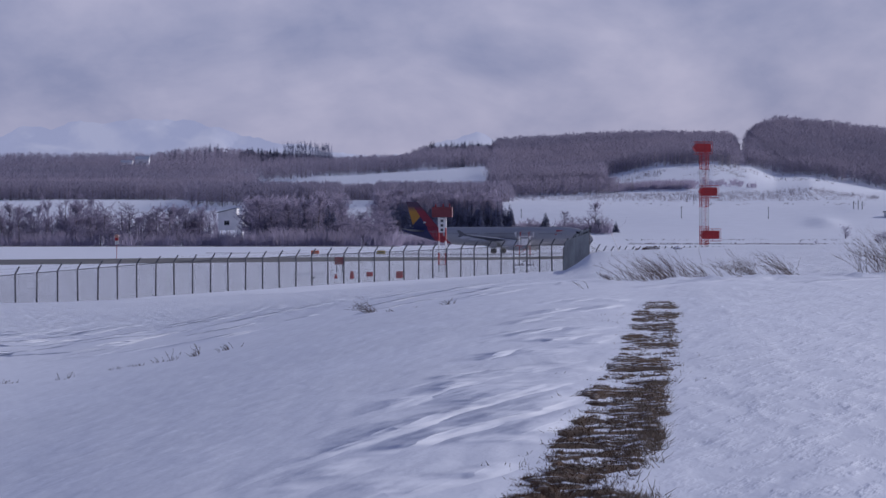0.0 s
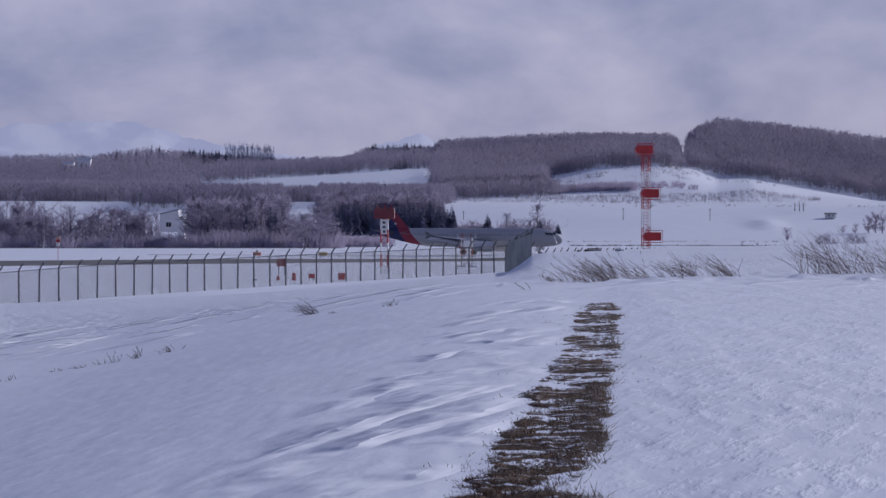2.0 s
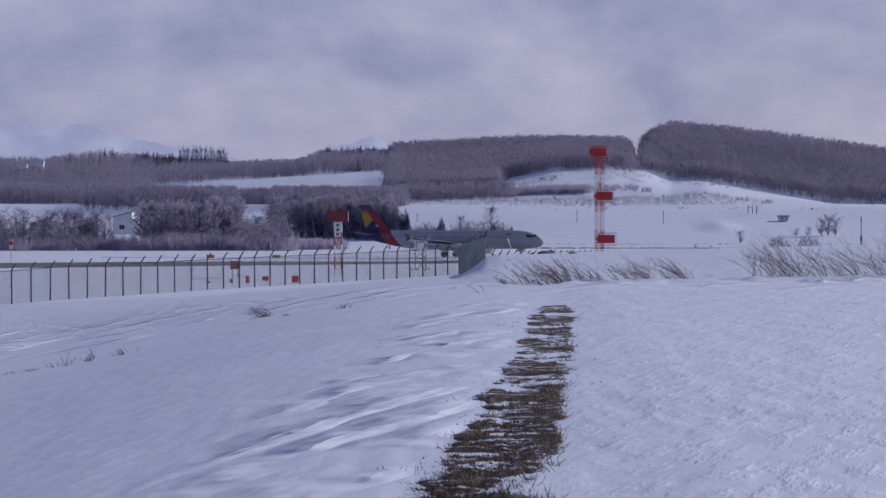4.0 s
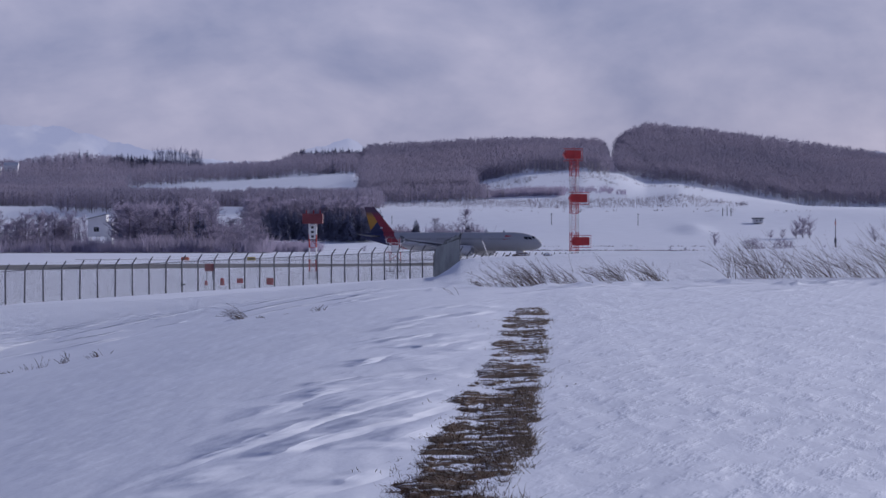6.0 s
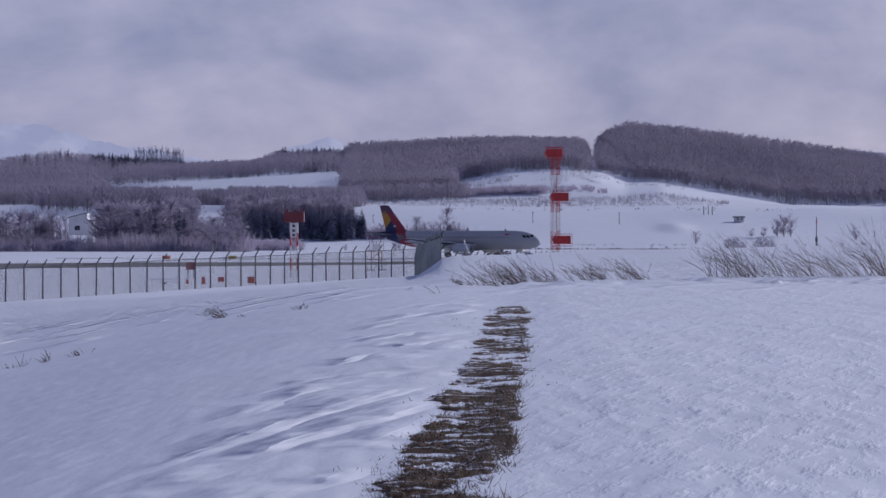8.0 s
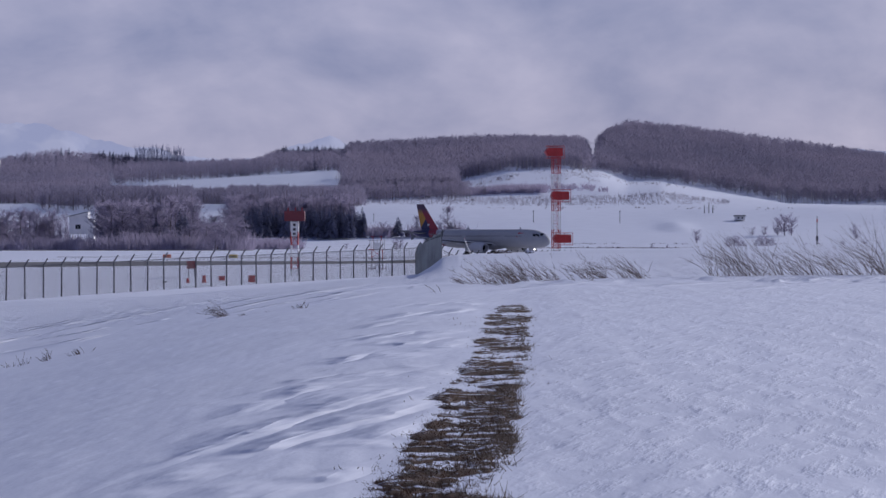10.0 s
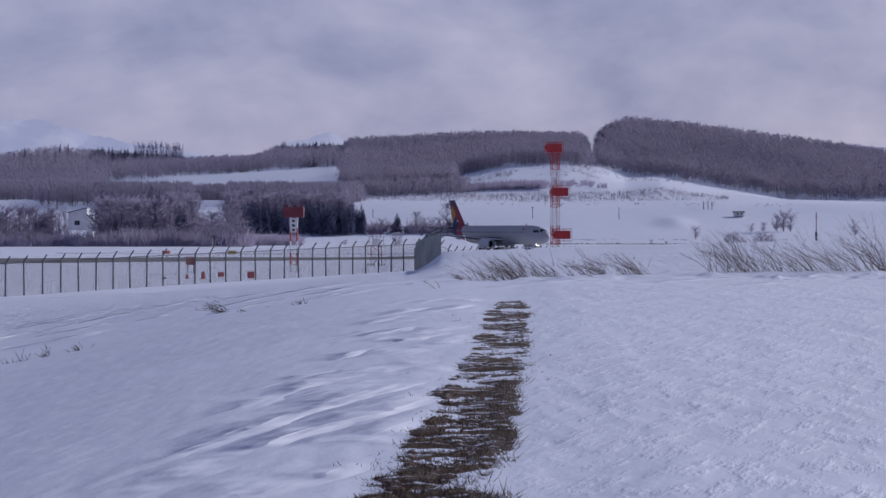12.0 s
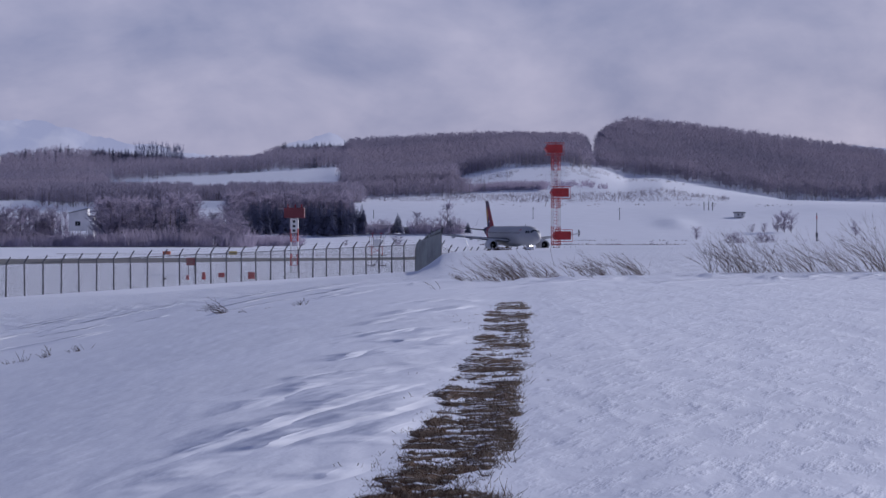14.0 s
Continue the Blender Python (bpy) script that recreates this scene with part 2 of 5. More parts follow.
def rise(D, y):
    """Height of what appears y steps down from the sky's top at distance D; eye level is 410."""
    return EYE + (410.0 - y) / FOCAL * D


def side(D, x):
    return (x - 784.0) / FOCAL * D


def lerp_table(x, table):
    return np.interp(x, [p[0] for p in table], [p[1] for p in table])


def smooth(a, b, x):
    t = np.clip((x - a) / (b - a), 0, 1)
    return t * t * (3 - 2 * t)


CREST = ((-60, -3.4), (-34, -2.75), (-17, -2.0), (-9, -1.35), (-1.5, -0.72), (-0.8, -0.30), (-0.05, 0.28), (0.6, 0.42), (2.2, 0.52), (7, 0.68), (25, 1.1), (60, 1.3))
FIELD = ((-400, 361), (640, 361), (1100, 361), (1250, 360), (1400, 362), (1700, 366))
BRUSH = ((-400, 350), (150, 352), (220, 361), (600, 361), (640, 352), (800, 347), (1100, 343), (1170, 336), (1280, 352), (1420, 358), (1700, 364))
UPPER = ((-400, 332), (200, 330), (300, 316), (592, 301), (640, 318), (810, 314), (900, 294), (1000, 290), (1060, 300), (1110, 318), (1170, 318), (1400, 356), (1700, 366))
RIDGE = ((-400, 292), (0, 292), (100, 280), (330, 300), (450, 296), (490, 280), (610, 278), (622, 268), (850, 256), (1025, 258), (1040, 266), (1048, 292), (1058, 258), (1080, 240), (1110, 230), (1200, 238), (1400, 264), (1568, 288), (1800, 310))


def near_height(X, Y):
    """The bank on which the camera stands, the ditch beside it and the crest before the airfield."""
    X, Y = np.asarray(X, float), np.asarray(Y, float)
    edge = -0.55 + 0.022 * np.maximum(Y - 20, 0)
    right = 0.0 * X + 0.06 * smooth(0.5, 2.5, X - edge)
    depth = lerp_table(Y, ((0, -0.75), (20, -1.1), (40, -1.55), (80, -2.05), (110, -2.2), (130, -2.15)))
    wide = lerp_table(Y, ((0, 5.5), (25, 8.5), (60, 14.0), (100, 20.0), (130, 28.0)))
    left = depth * smooth(0.0, 1.0, (edge - X) / wide)
    z = np.where(X < edge, left, right)
    crest = lerp_table(X, CREST)
    z = z + (crest - z) * smooth(100, 180, Y)
    z = z + (np.minimum(-3.25, crest - 0.4) - z) * smooth(182, 215, Y)
    return z + (AIRFIELD - z) * smooth(225, 330, Y) + 0.35 * smooth(330, 560, Y)


def far_height(x, D):
    """Rising fields and hills, by bearing x and distance D."""
    x = np.asarray(x, float)
    st = (900, 1150, 1320, 1500, 1660, 1880, 2280, 2750, 3300)
    zs = [AIRFIELD + 0.35 + 0 * x, AIRFIELD + 0.35 + 0 * x, rise(1320, 404) + 0 * x,
          rise(1500, lerp_table(x, FIELD)), rise(1660, lerp_table(x, FIELD) - 3), rise(1880, lerp_table(x, BRUSH)),
          rise(2280, lerp_table(x, UPPER)), rise(2750, lerp_table(x, RIDGE)), rise(2750, lerp_table(x, RIDGE)) - 40]
    out = zs[0]
    for i in range(len(st) - 1):
        t = np.clip((D - st[i]) / (st[i + 1] - st[i]), 0, 1)
        out = np.where(D >= st[i], zs[i] + (zs[i + 1] - zs[i]) * t, out)
    return out


def ground_height(X, Y):
    X, Y = np.asarray(X, float), np.asarray(Y, float)
    ahead = np.maximum(Y, 1.0)
    bearing = np.where(Y > 50, np.clip(784 + FOCAL * X / ahead, -400, 1800), 784)
    z = np.where(Y < 600, near_height(X, Y), far_height(bearing, np.minimum(Y, 3400)))
    # a low snow-covered bank in the far field
    z = z + 2.2 * np.exp(-((X - 101) / 7) ** 2 - ((Y - 1345) / 34) ** 2) * (Y > 1200)
    # the apron falls gently to the left
    return z - 0.5 * (1 - smooth(-25, 12, X)) * smooth(540, 620, Y) * (1 - smooth(800, 900, Y))


def drift(x, y):
    """Wind drifts: lips, low swells and a fine crust."""
    r = math.hypot(x, y)
    k = min(1.0, r / 14) * (1.0 if r < 130 else max(0.25, 1 - (r - 130) / 80))
    lip = 0.30 * math.exp(-((y - 104 - 0.25 * x) / 3.5) ** 2) * max(0.0, noise.noise((x * 0.35, 0.0, 3.0))) if x < -1 else 0.30 * math.exp(-((y - 99 - 0.35 * x - 6 * noise.noise((x * 0.5, 2.0, 0.0))) / 2.2) ** 2) * max(0.0, noise.noise((x * 0.9, y * 0.12, 3.0)))
    swell = 0.03 * noise.noise((x * 0.16, y * 0.05, 2.0))
    crust = (0.020 if x > 0 else 0.009) * noise.noise((x * 1.7, y * 0.40, 5.0)) + 0.006 * noise.noise((x * 5.0, y * 1.1, 6.0))
    return k * (lip + swell + crust)


def build_ground():
    turns = [-180 + 4 * i for i in range(41)] + list(np.arange(-15, -11.5, 0.25)) + list(np.arange(-11.5, 8.8, 0.06)) + list(np.arange(8.8, 15, 0.25)) + [16 + 4 * i for i in range(41)]
    turns = sorted(set(round(t, 3) for t in turns if t < 179.9))
    reach = [0.4, 1.5, 3, 6, 9, 12] + [EYE * FOCAL / s for s in np.arange(620, 50, -3.0)]
    reach += list(np.geomspace(reach[-1] * 1.03, 900, 70)) + list(np.geomspace(915, 4900, 90))
    reach = sorted(set(reach) | set(float(r) for r in np.arange(60.3, 128, 0.9)))
    A, R = np.meshgrid(np.radians(turns), reach)
    X, Y = np.sin(A) * R, np.cos(A) * R
    Z = ground_height(X, Y)
    for i in range(Z.shape[0]):
        r = reach[i]
        for j in range(Z.shape[1]):
            x, y = X[i, j], Y[i, j]
            if r < 420 and y > 0:
                Z[i, j] += drift(x, y)
            elif r > 1200:
                Z[i, j] += 2.0 * noise.noise((x * 0.006, y * 0.006, 1.0)) + 0.5 * noise.noise((x * 0.03, y * 0.03, 1.0))
    n = len(turns)
    verts = np.stack([X, Y, Z], -1).reshape(-1, 3)
    faces = [(i * n + j, i * n + (j + 1) % n, (i + 1) * n + (j + 1) % n, (i + 1) * n + j) for i in range(len(reach) - 1) for j in range(n)]
    faces.append(tuple(range(n - 1, -1, -1)))
    me = mesh_of("ground", verts.tolist(), faces, SNOW, True)
    me.flip_normals()
    return tagged(new("ground", me), "wind-crusted snow over rolling fields and banks", "snow ground", kind="structure")


ground = build_ground()


# ---- woods ----
def bare_tree(h, seed, spread=0.34, limbs=36, twigs=13, low=0.10, high=0.93):
    """A leafless tree: tapered trunk, limbs that fork upward, and many fine twigs. Returns trunk and crown."""
    rnd = random.Random(seed)
    trunk, crown = Soup(), Soup()
    pts = [Vector((rnd.uniform(-.02, .02) * h * k, rnd.uniform(-.02, .02) * h * k, h * 0.95 * k)) for k in (0, .2, .45, .7, 1)]
    trunk.path(pts, [h * r for r in (.020, .016, .011, .006, .001)], 5)
    for i in range(limbs):
        k = rnd.uniform(low, high)
        a = Vector((0, 0, h * 0.95 * k))
        w = rnd.uniform(0, 2 * math.pi)
        ln = h * spread * rnd.uniform(0.55, 1.1) * (1.15 - 0.75 * abs(k - 0.45))
        up = rnd.uniform(0.5, 1.1)
        d = Vector((math.cos(w), math.sin(w), up)).normalized()
        b = a + d * ln * 0.55
        c = b + (d + Vector((0, 0, 0.5))).normalized() * ln * 0.45
        crown.path([a, b, c], [h * .006, h * .004, h * .0015], 3)
        for _ in range(twigs):
            s = a.lerp(b, rnd.uniform(0.3, 1)) if rnd.random() < .5 else b.lerp(c, rnd.random())
            e = Vector((rnd.gauss(0, 1), rnd.gauss(0, 1), rnd.uniform(0.2, 1.8))).normalized()
            q = s + e * h * rnd.uniform(0.06, 0.15)
            sd = e.orthogonal().normalized() * h * rnd.uniform(0.0035, 0.007)
            m = s.lerp(q, 0.5) + Vector((rnd.gauss(0, 1), rnd.gauss(0, 1), rnd.gauss(0, 1))) * h * .012
            crown.add([s - sd * .5, s + sd * .5, m + sd, m - sd, q], [(0, 1, 2, 3), (3, 2, 4)])
    return trunk, crown


def conifer(h, seed, width=0.2):
    """A spruce: trunk, and whorls of drooping needle-covered boughs of uneven length."""
    rnd = random.Random(seed)
    trunk, crown = Soup(), Soup()
    trunk.tube((0, 0, 0), (0, 0, h), h * .016, h * .002, 5)
    z = h * 0.06
    while z < h * 0.985:
        r = h * width * (1 - z / h) ** 0.75 + h * .008
        n = 9 if z < h * .7 else 6
        for i in range(n):
            w = 2 * math.pi * (i + rnd.random()) / n
            ln = r * rnd.uniform(0.6, 1.15)
            d, s = Vector((math.cos(w), math.sin(w), 0)), Vector((-math.sin(w), math.cos(w), 0))
            a = Vector((0, 0, z + rnd.uniform(0, .02) * h))
            b = a + d * ln * .6 + Vector((0, 0, -ln * .10))
            c = a + d * ln + Vector((0, 0, -ln * rnd.uniform(.25, .5)))
            wd = ln * rnd.uniform(.22, .34)
            crown.add([a, b + s * wd, c, b - s * wd, b + Vector((0, 0, ln * .14)), b - Vector((0, 0, ln * .22))],
                      [(0, 1, 4), (1, 2, 4), (2, 3, 4), (3, 0, 4), (0, 5, 1), (1, 5, 2), (2, 5, 3), (3, 5, 0)])
        z += h * .042
    return trunk, crown


def plant_tree(kind, h, seed, X, Y, sink=0.1, label="", crown_mat=None, trunk_mat=None, turn=0.0, group="", wide=1.0):
    key = (kind, seed, crown_mat or WOODS, trunk_mat or BARK)
    if key not in TREES:
        t, c = bare_tree(10.0, seed) if kind == "bare_tree" else bare_tree(10.0, seed, 0.50, 36, 12, 0.01, 0.75) if kind == "bare_bush" else conifer(10.0, seed)
        TREES[key] = (t.mesh("trunk", trunk_mat or BARK), c.mesh("crown", crown_mat or WOODS))
    z = float(ground_height(X, Y))
    ob = thing(kind, pose(X, Y, z - sink, 0, 0, turn), label, "bush" if kind == "bare_bush" else "tree", group)
    ob.scale = (h / 10 * wide, h / 10 * wide, h / 10)
    for name, me in zip(("trunk", "crown"), TREES[key]):
        p = new(name, me)
        p.parent = ob
    return ob


TREES = {}
rw = random.Random(11)
# Haze over the tree belts is put into this pale violet twig colour.
TREE_HAZED = let_light_through(material("hazed_bare_twigs", (0.335, 0.30, 0.385), 0.9, vary=0.25, scale=0.3, fine=3, random_amount=0.2), 0.5)


def belt(x0, x1, D0, D1, n, hs, kind, label, group, crown_mat=None, trunk_mat=None, seeds=(1, 2, 3, 4), wide=1.0):
    for i in range(n):
        D = rw.uniform(D0, D1)
        x = x0 + (x1 - x0) * (i + rw.random()) / n
        plant_tree(kind, rw.uniform(*hs), rw.choice(seeds), side(D, x), D, 0.15, label, crown_mat, trunk_mat, rw.uniform(0, 360), group, wide * rw.uniform(.85, 1.2))


# tree belt on the far side of the airfield
belt(-300, 100, 975, 1040, 58, (7.0, 13.5), "bare_tree", "leafless brown tree in the belt beyond the runway", "trees beyond the runway", TREE_HAZED, wide=1.3)
belt(-300, 100, 960, 980, 26, (4.0, 7.0), "bare_tree", "low leafless thicket tree at the airfield's edge", "trees beyond the runway", TREE_HAZED, seeds=(5, 6), wide=1.6)
belt(-185, -95, 1000, 1030, 7, (14.0, 16.5), "bare_tree", "tall bare larch above the thicket", "trees beyond the runway", TREE_HAZED, BARK, (7, 8), 0.6)
belt(62, 122, 1120, 1150, 12, (10.0, 13.5), "bare_tree", "slender bare tree before a snowy field", "row of slender trees", TREE_HAZED, BARK, (7, 8), 0.45)
belt(176, 345, 985, 1080, 36, (11.0, 17.0), "bare_tree", "leafless brown tree beside the white house", "trees beyond the runway", TREE_HAZED, wide=1.35)
belt(345, 425, 985, 1080, 14, (8.0, 12.0), "bare_tree", "leafless brown tree beside the white house", "trees beyond the runway", TREE_HAZED, wide=1.35)
belt(176, 440, 965, 985, 18, (4.5, 9.0), "bare_tree", "low leafless thicket tree at the airfield's edge", "trees beyond the runway", TREE_HAZED, seeds=(5, 6), wide=1.6)
for x, h in ((205, 9), (215, 10), (250, 9.5), (275, 11), (292, 9), (318, 13.5), (327, 12), (180, 8)):
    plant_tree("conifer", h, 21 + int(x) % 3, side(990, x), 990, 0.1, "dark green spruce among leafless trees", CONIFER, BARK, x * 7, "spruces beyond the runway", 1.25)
belt(400, 620, 1290, 1350, 64, (11, 15.5), "bare_tree", "leafless brown tree at the edge of the wood", "edge of the wood", TREE_HAZED, wide=1.2)
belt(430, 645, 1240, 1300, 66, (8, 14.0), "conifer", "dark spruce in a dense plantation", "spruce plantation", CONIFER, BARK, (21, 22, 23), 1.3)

# single trees in the snowy field
for x, D, h, k in ((704, 1263, 8.2, "conifer"), (796, 1263, 6.5, "conifer"), (828, 1263, 4.6, "conifer"), (792, 1263, 12.0, "bare_tree"), (738, 1263, 8.5, "bare_tree"), (752, 1263, 7.0, "bare_bush"), (768, 1263, 6.5, "bare_bush"), (780, 1263, 7, "bare_bush"), (806, 1263, 7, "bare_bush"), (814, 1263, 6, "bare_bush"), (676, 1263, 6, "bare_bush"), (690, 1263, 5, "bare_bush"), (1388, 1263, 9.5, "bare_bush"), (1376, 1263, 8, "bare_bush"), (1400, 1263, 8, "bare_bush"), (1232, 1190, 5.5, "bare_bush"), (1514, 1230, 6.5, "bare_bush"), (1331, 1263, 4.0, "bare_bush"), (1352, 1263, 4.5, "bare_bush")):
    plant_tree(k, h, (22 if k == "conifer" else 1 + int(x) % 4), side(D, x), D, 0.1, "dark green fir standing in the snowy field" if k == "conifer" else "leafless grey-brown bush in the snowy field" if k == "bare_bush" else "leafless tree standing in the snowy field", CONIFER if k == "conifer" else TREE_HAZED, BARK, x, "trees in the field", 2.0 if k == "conifer" else 1.15)


for i, (x, D, h) in enumerate(((1290, 1012, 4.2), (1299, 1010, 5.0), (1307, 1014, 4.4), (1316, 1010, 3.2), (1338, 1010, 3.6), (1347, 1012, 4.8), (1356, 1010, 4.4), (1366, 1010, 4.0), (1154, 1060, 1.9), (1180, 1060, 1.5), (1425, 1040, 2.2), (1462, 1040, 1.8), (1490, 1050, 2.6), (1530, 1050, 3.0), (1556, 1050, 2.4), (470, 1010, 3.0), (492, 1020, 3.4), (440, 1015, 3.6), (700, 985, 4.2), (708, 990, 4.0), (612, 1000, 2.2))):
    plant_tree("bare_bush", h, 1 + i % 4, side(D, x), D, 0.1, "low rusty-brown leafless bush at the airfield's edge", TREE_HAZED, BARK, i * 50, "bushes at the airfield's edge", 1.2)


def woods(name, label, spots, hs, seed, mat, conifers=0.0, trunk_mat=None):
    """A far wood, in one mesh: each tree a stem and a crown of upward twigs."""
    rnd = random.Random(seed)
    crown, stems = Soup(), Soup()
    for x, D in spots:
        X = side(D, x)
        z = float(ground_height(X, D)) - 0.6
        h = rnd.uniform(*hs)
        w = rnd.uniform(0, 3.14)
        s = Vector((math.cos(w), math.sin(w) * .5, 0)).normalized()
        base = Vector((X, D, z))
        r = 0.16
        stems.add([base - s * r, base + s * r, base + Vector((0, 0, h * .9))], [(0, 1, 2)])
        if rnd.random() < conifers:
            for k in range(7):
                zz, rr = h * (0.05 + .13 * k), h * .2 * (1 - k / 7.5)
                a = rnd.uniform(0, 2)
                ring = [base + Vector((math.cos(a + q * 2.1) * rr, math.sin(a + q * 2.1) * rr, zz)) for q in range(3)]
                crown.add(ring + [base + Vector((0, 0, zz + h * .26))], [(0, 1, 3), (1, 2, 3), (2, 0, 3)])
            continue
        for k in range(42):
            q = rnd.random()
            zz = h * (0.12 + 0.72 * q)
            rr = h * .34 * (1.0 - 0.7 * q * q) * rnd.uniform(.2, 1.0)
            a = rnd.uniform(0, 6.283)
            p = base + Vector((math.cos(a) * rr, math.sin(a) * rr, zz))
            e = p + Vector((math.cos(a) * rr * .3 + rnd.gauss(0, .05) * h, rnd.gauss(0, .05) * h, h * rnd.uniform(.04, .17)))
            sd = Vector((rnd.gauss(0, 1), rnd.gauss(0, .3), rnd.gauss(0, .6))).normalized() * h * rnd.uniform(.009, .024)
            crown.add([p - sd, p + sd, e], [(0, 1, 2)])
    ob = thing(name, Matrix.Identity(4), label, "forest", kind="stuff")
    part("crowns", crown, mat, ob)
    part("stems", stems, trunk_mat or BARK, ob)
    return ob


def scatter(seed, n, zone, x0, x1, D0, D1):
    rnd = random.Random(seed)
    out = []
    while len(out) < n:
        x, D = rnd.uniform(x0, x1), rnd.uniform(D0, D1)
        if zone(x, D):
            out.append((x, D))
    return out


def zone_front(x, D):
    if 195 < x < 600 and D > 1885 + 30 * noise.noise((x * .02, 0, 2)):
        return False
    if x > 628 and D < 1888 + 8 * noise.noise((x * .05, 0, 6)):
        return False
    return D < 2050 + 90 * noise.noise((x * .01, D * .004, 0)) - 20 * float(smooth(520, 700, x)) and x < 838 - max(0, D - 1885) * .30


def zone_back(x, D):
    return not (190 < x < 602 and D < 2330 + 40 * noise.noise((x * .02, 0, 4)))


def zone_ridge(x, D):
    return D > (1960 if x < 806 else 2250 - 60 * max(0, min(1, (822 - x) / 16))) and x < 1047 - (D - 2300) * 0.02


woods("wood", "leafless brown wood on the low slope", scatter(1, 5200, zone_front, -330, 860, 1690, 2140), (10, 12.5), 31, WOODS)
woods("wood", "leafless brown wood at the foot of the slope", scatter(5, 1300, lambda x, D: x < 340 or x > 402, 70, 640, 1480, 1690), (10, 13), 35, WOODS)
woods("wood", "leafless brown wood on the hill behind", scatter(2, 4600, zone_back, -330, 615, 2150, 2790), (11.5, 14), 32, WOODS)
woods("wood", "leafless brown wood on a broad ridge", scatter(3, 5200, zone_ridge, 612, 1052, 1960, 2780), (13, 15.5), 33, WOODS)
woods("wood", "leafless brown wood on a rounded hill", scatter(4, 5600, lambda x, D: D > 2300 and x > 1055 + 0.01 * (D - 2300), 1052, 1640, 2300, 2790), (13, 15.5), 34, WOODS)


def edge_stems(name, label, spots, hs, seed, mat):
    """Pale stems at a wood's edge."""
    rnd = random.Random(seed)
    s = Soup()
    for x, D in spots:
        X = side(D, x)
        z = float(ground_height(X, D)) - .5
        h = rnd.uniform(*hs)
        s.tube((X, D, z), (X + rnd.gauss(0, .4), D, z + h), rnd.uniform(.08, .2), .04, 3)
    return tagged(new(name, s.mesh(name, mat)), label, "tree stems", kind="stuff")


edge_stems("birch_stems", "pale birch stems along the edge of the wood", scatter(81, 170, lambda x, D: True, 640, 860, 1935, 1960), (6, 11), 91, PALE_BARK)
edge_stems("birch_stems", "pale birch stems along the edge of the wood", scatter(82, 110, lambda x, D: True, 860, 1045, 2235, 2250), (6, 11), 92, PALE_BARK)
edge_stems("birch_stems", "pale birch stems along the edge of the wood", scatter(83, 60, lambda x, D: True, 1375, 1470, 2280, 2300), (7, 12), 93, PALE_BARK)


# ---- airfield ----
def strip_between(name, label, category, mat, ends, lift=0.03, n=60, ragged=0.0):
    """A paved strip on the flat airfield, from its four corners (bearing, distance)."""
    (xa, da, db), (xb, dc, dd) = ends
    vs, fs = [], []
    m = 16
    for i in range(n + 1):
        k = i / n
        near = Vector((side(da, xa), da)).lerp(Vector((side(dc, xb), dc)), k)
        far = Vector((side(db, xa), db)).lerp(Vector((side(dd, xb), dd)), k)
        for j in range(m + 1):
            q = near.lerp(far, j / m)
            if j in (0, m):
                q.y += ragged * noise.noise((k * 23, j, 0))
            edge = -0.2 if j in (0, m) else 0.0
            vs.append((q.x, q.y, float(ground_height(q.x, q.y)) + lift + edge))
    for i in range(n):
        for j in range(m):
            a = i * (m + 1) + j
            fs.append((a, a + m + 1, a + m + 2, a + 1))
    ob = new(name, mesh_of(name, vs, fs, mat))
    return tagged(ob, label, category, kind="structure")


strip_between("runway", "dark asphalt runway swept clear of snow", "runway", ASPHALT, ((-420, 432, 500), (860, 530, 625)), 0.05, ragged=5)
strip_between("taxiway", "grey asphalt taxiway dusted with snow", "taxiway", material("snow_dusted_asphalt", (0.34, 0.34, 0.37), 0.85, vary=0.5, scale=0.06, fine=0.5, tint=(0.6, 0.6, 0.64)), ((100, 715, 745), (1250, 650, 690)), 0.03, ragged=3)
strip_between("verge", "brown grass verge along the far edge of the airfield", "verge", material("dead_grass_verge", (0.10, 0.085, 0.075), 0.95, vary=0.5, scale=0.05, fine=0.5), ((-420, 925, 950), (445, 925, 955)), 0.06, ragged=9)


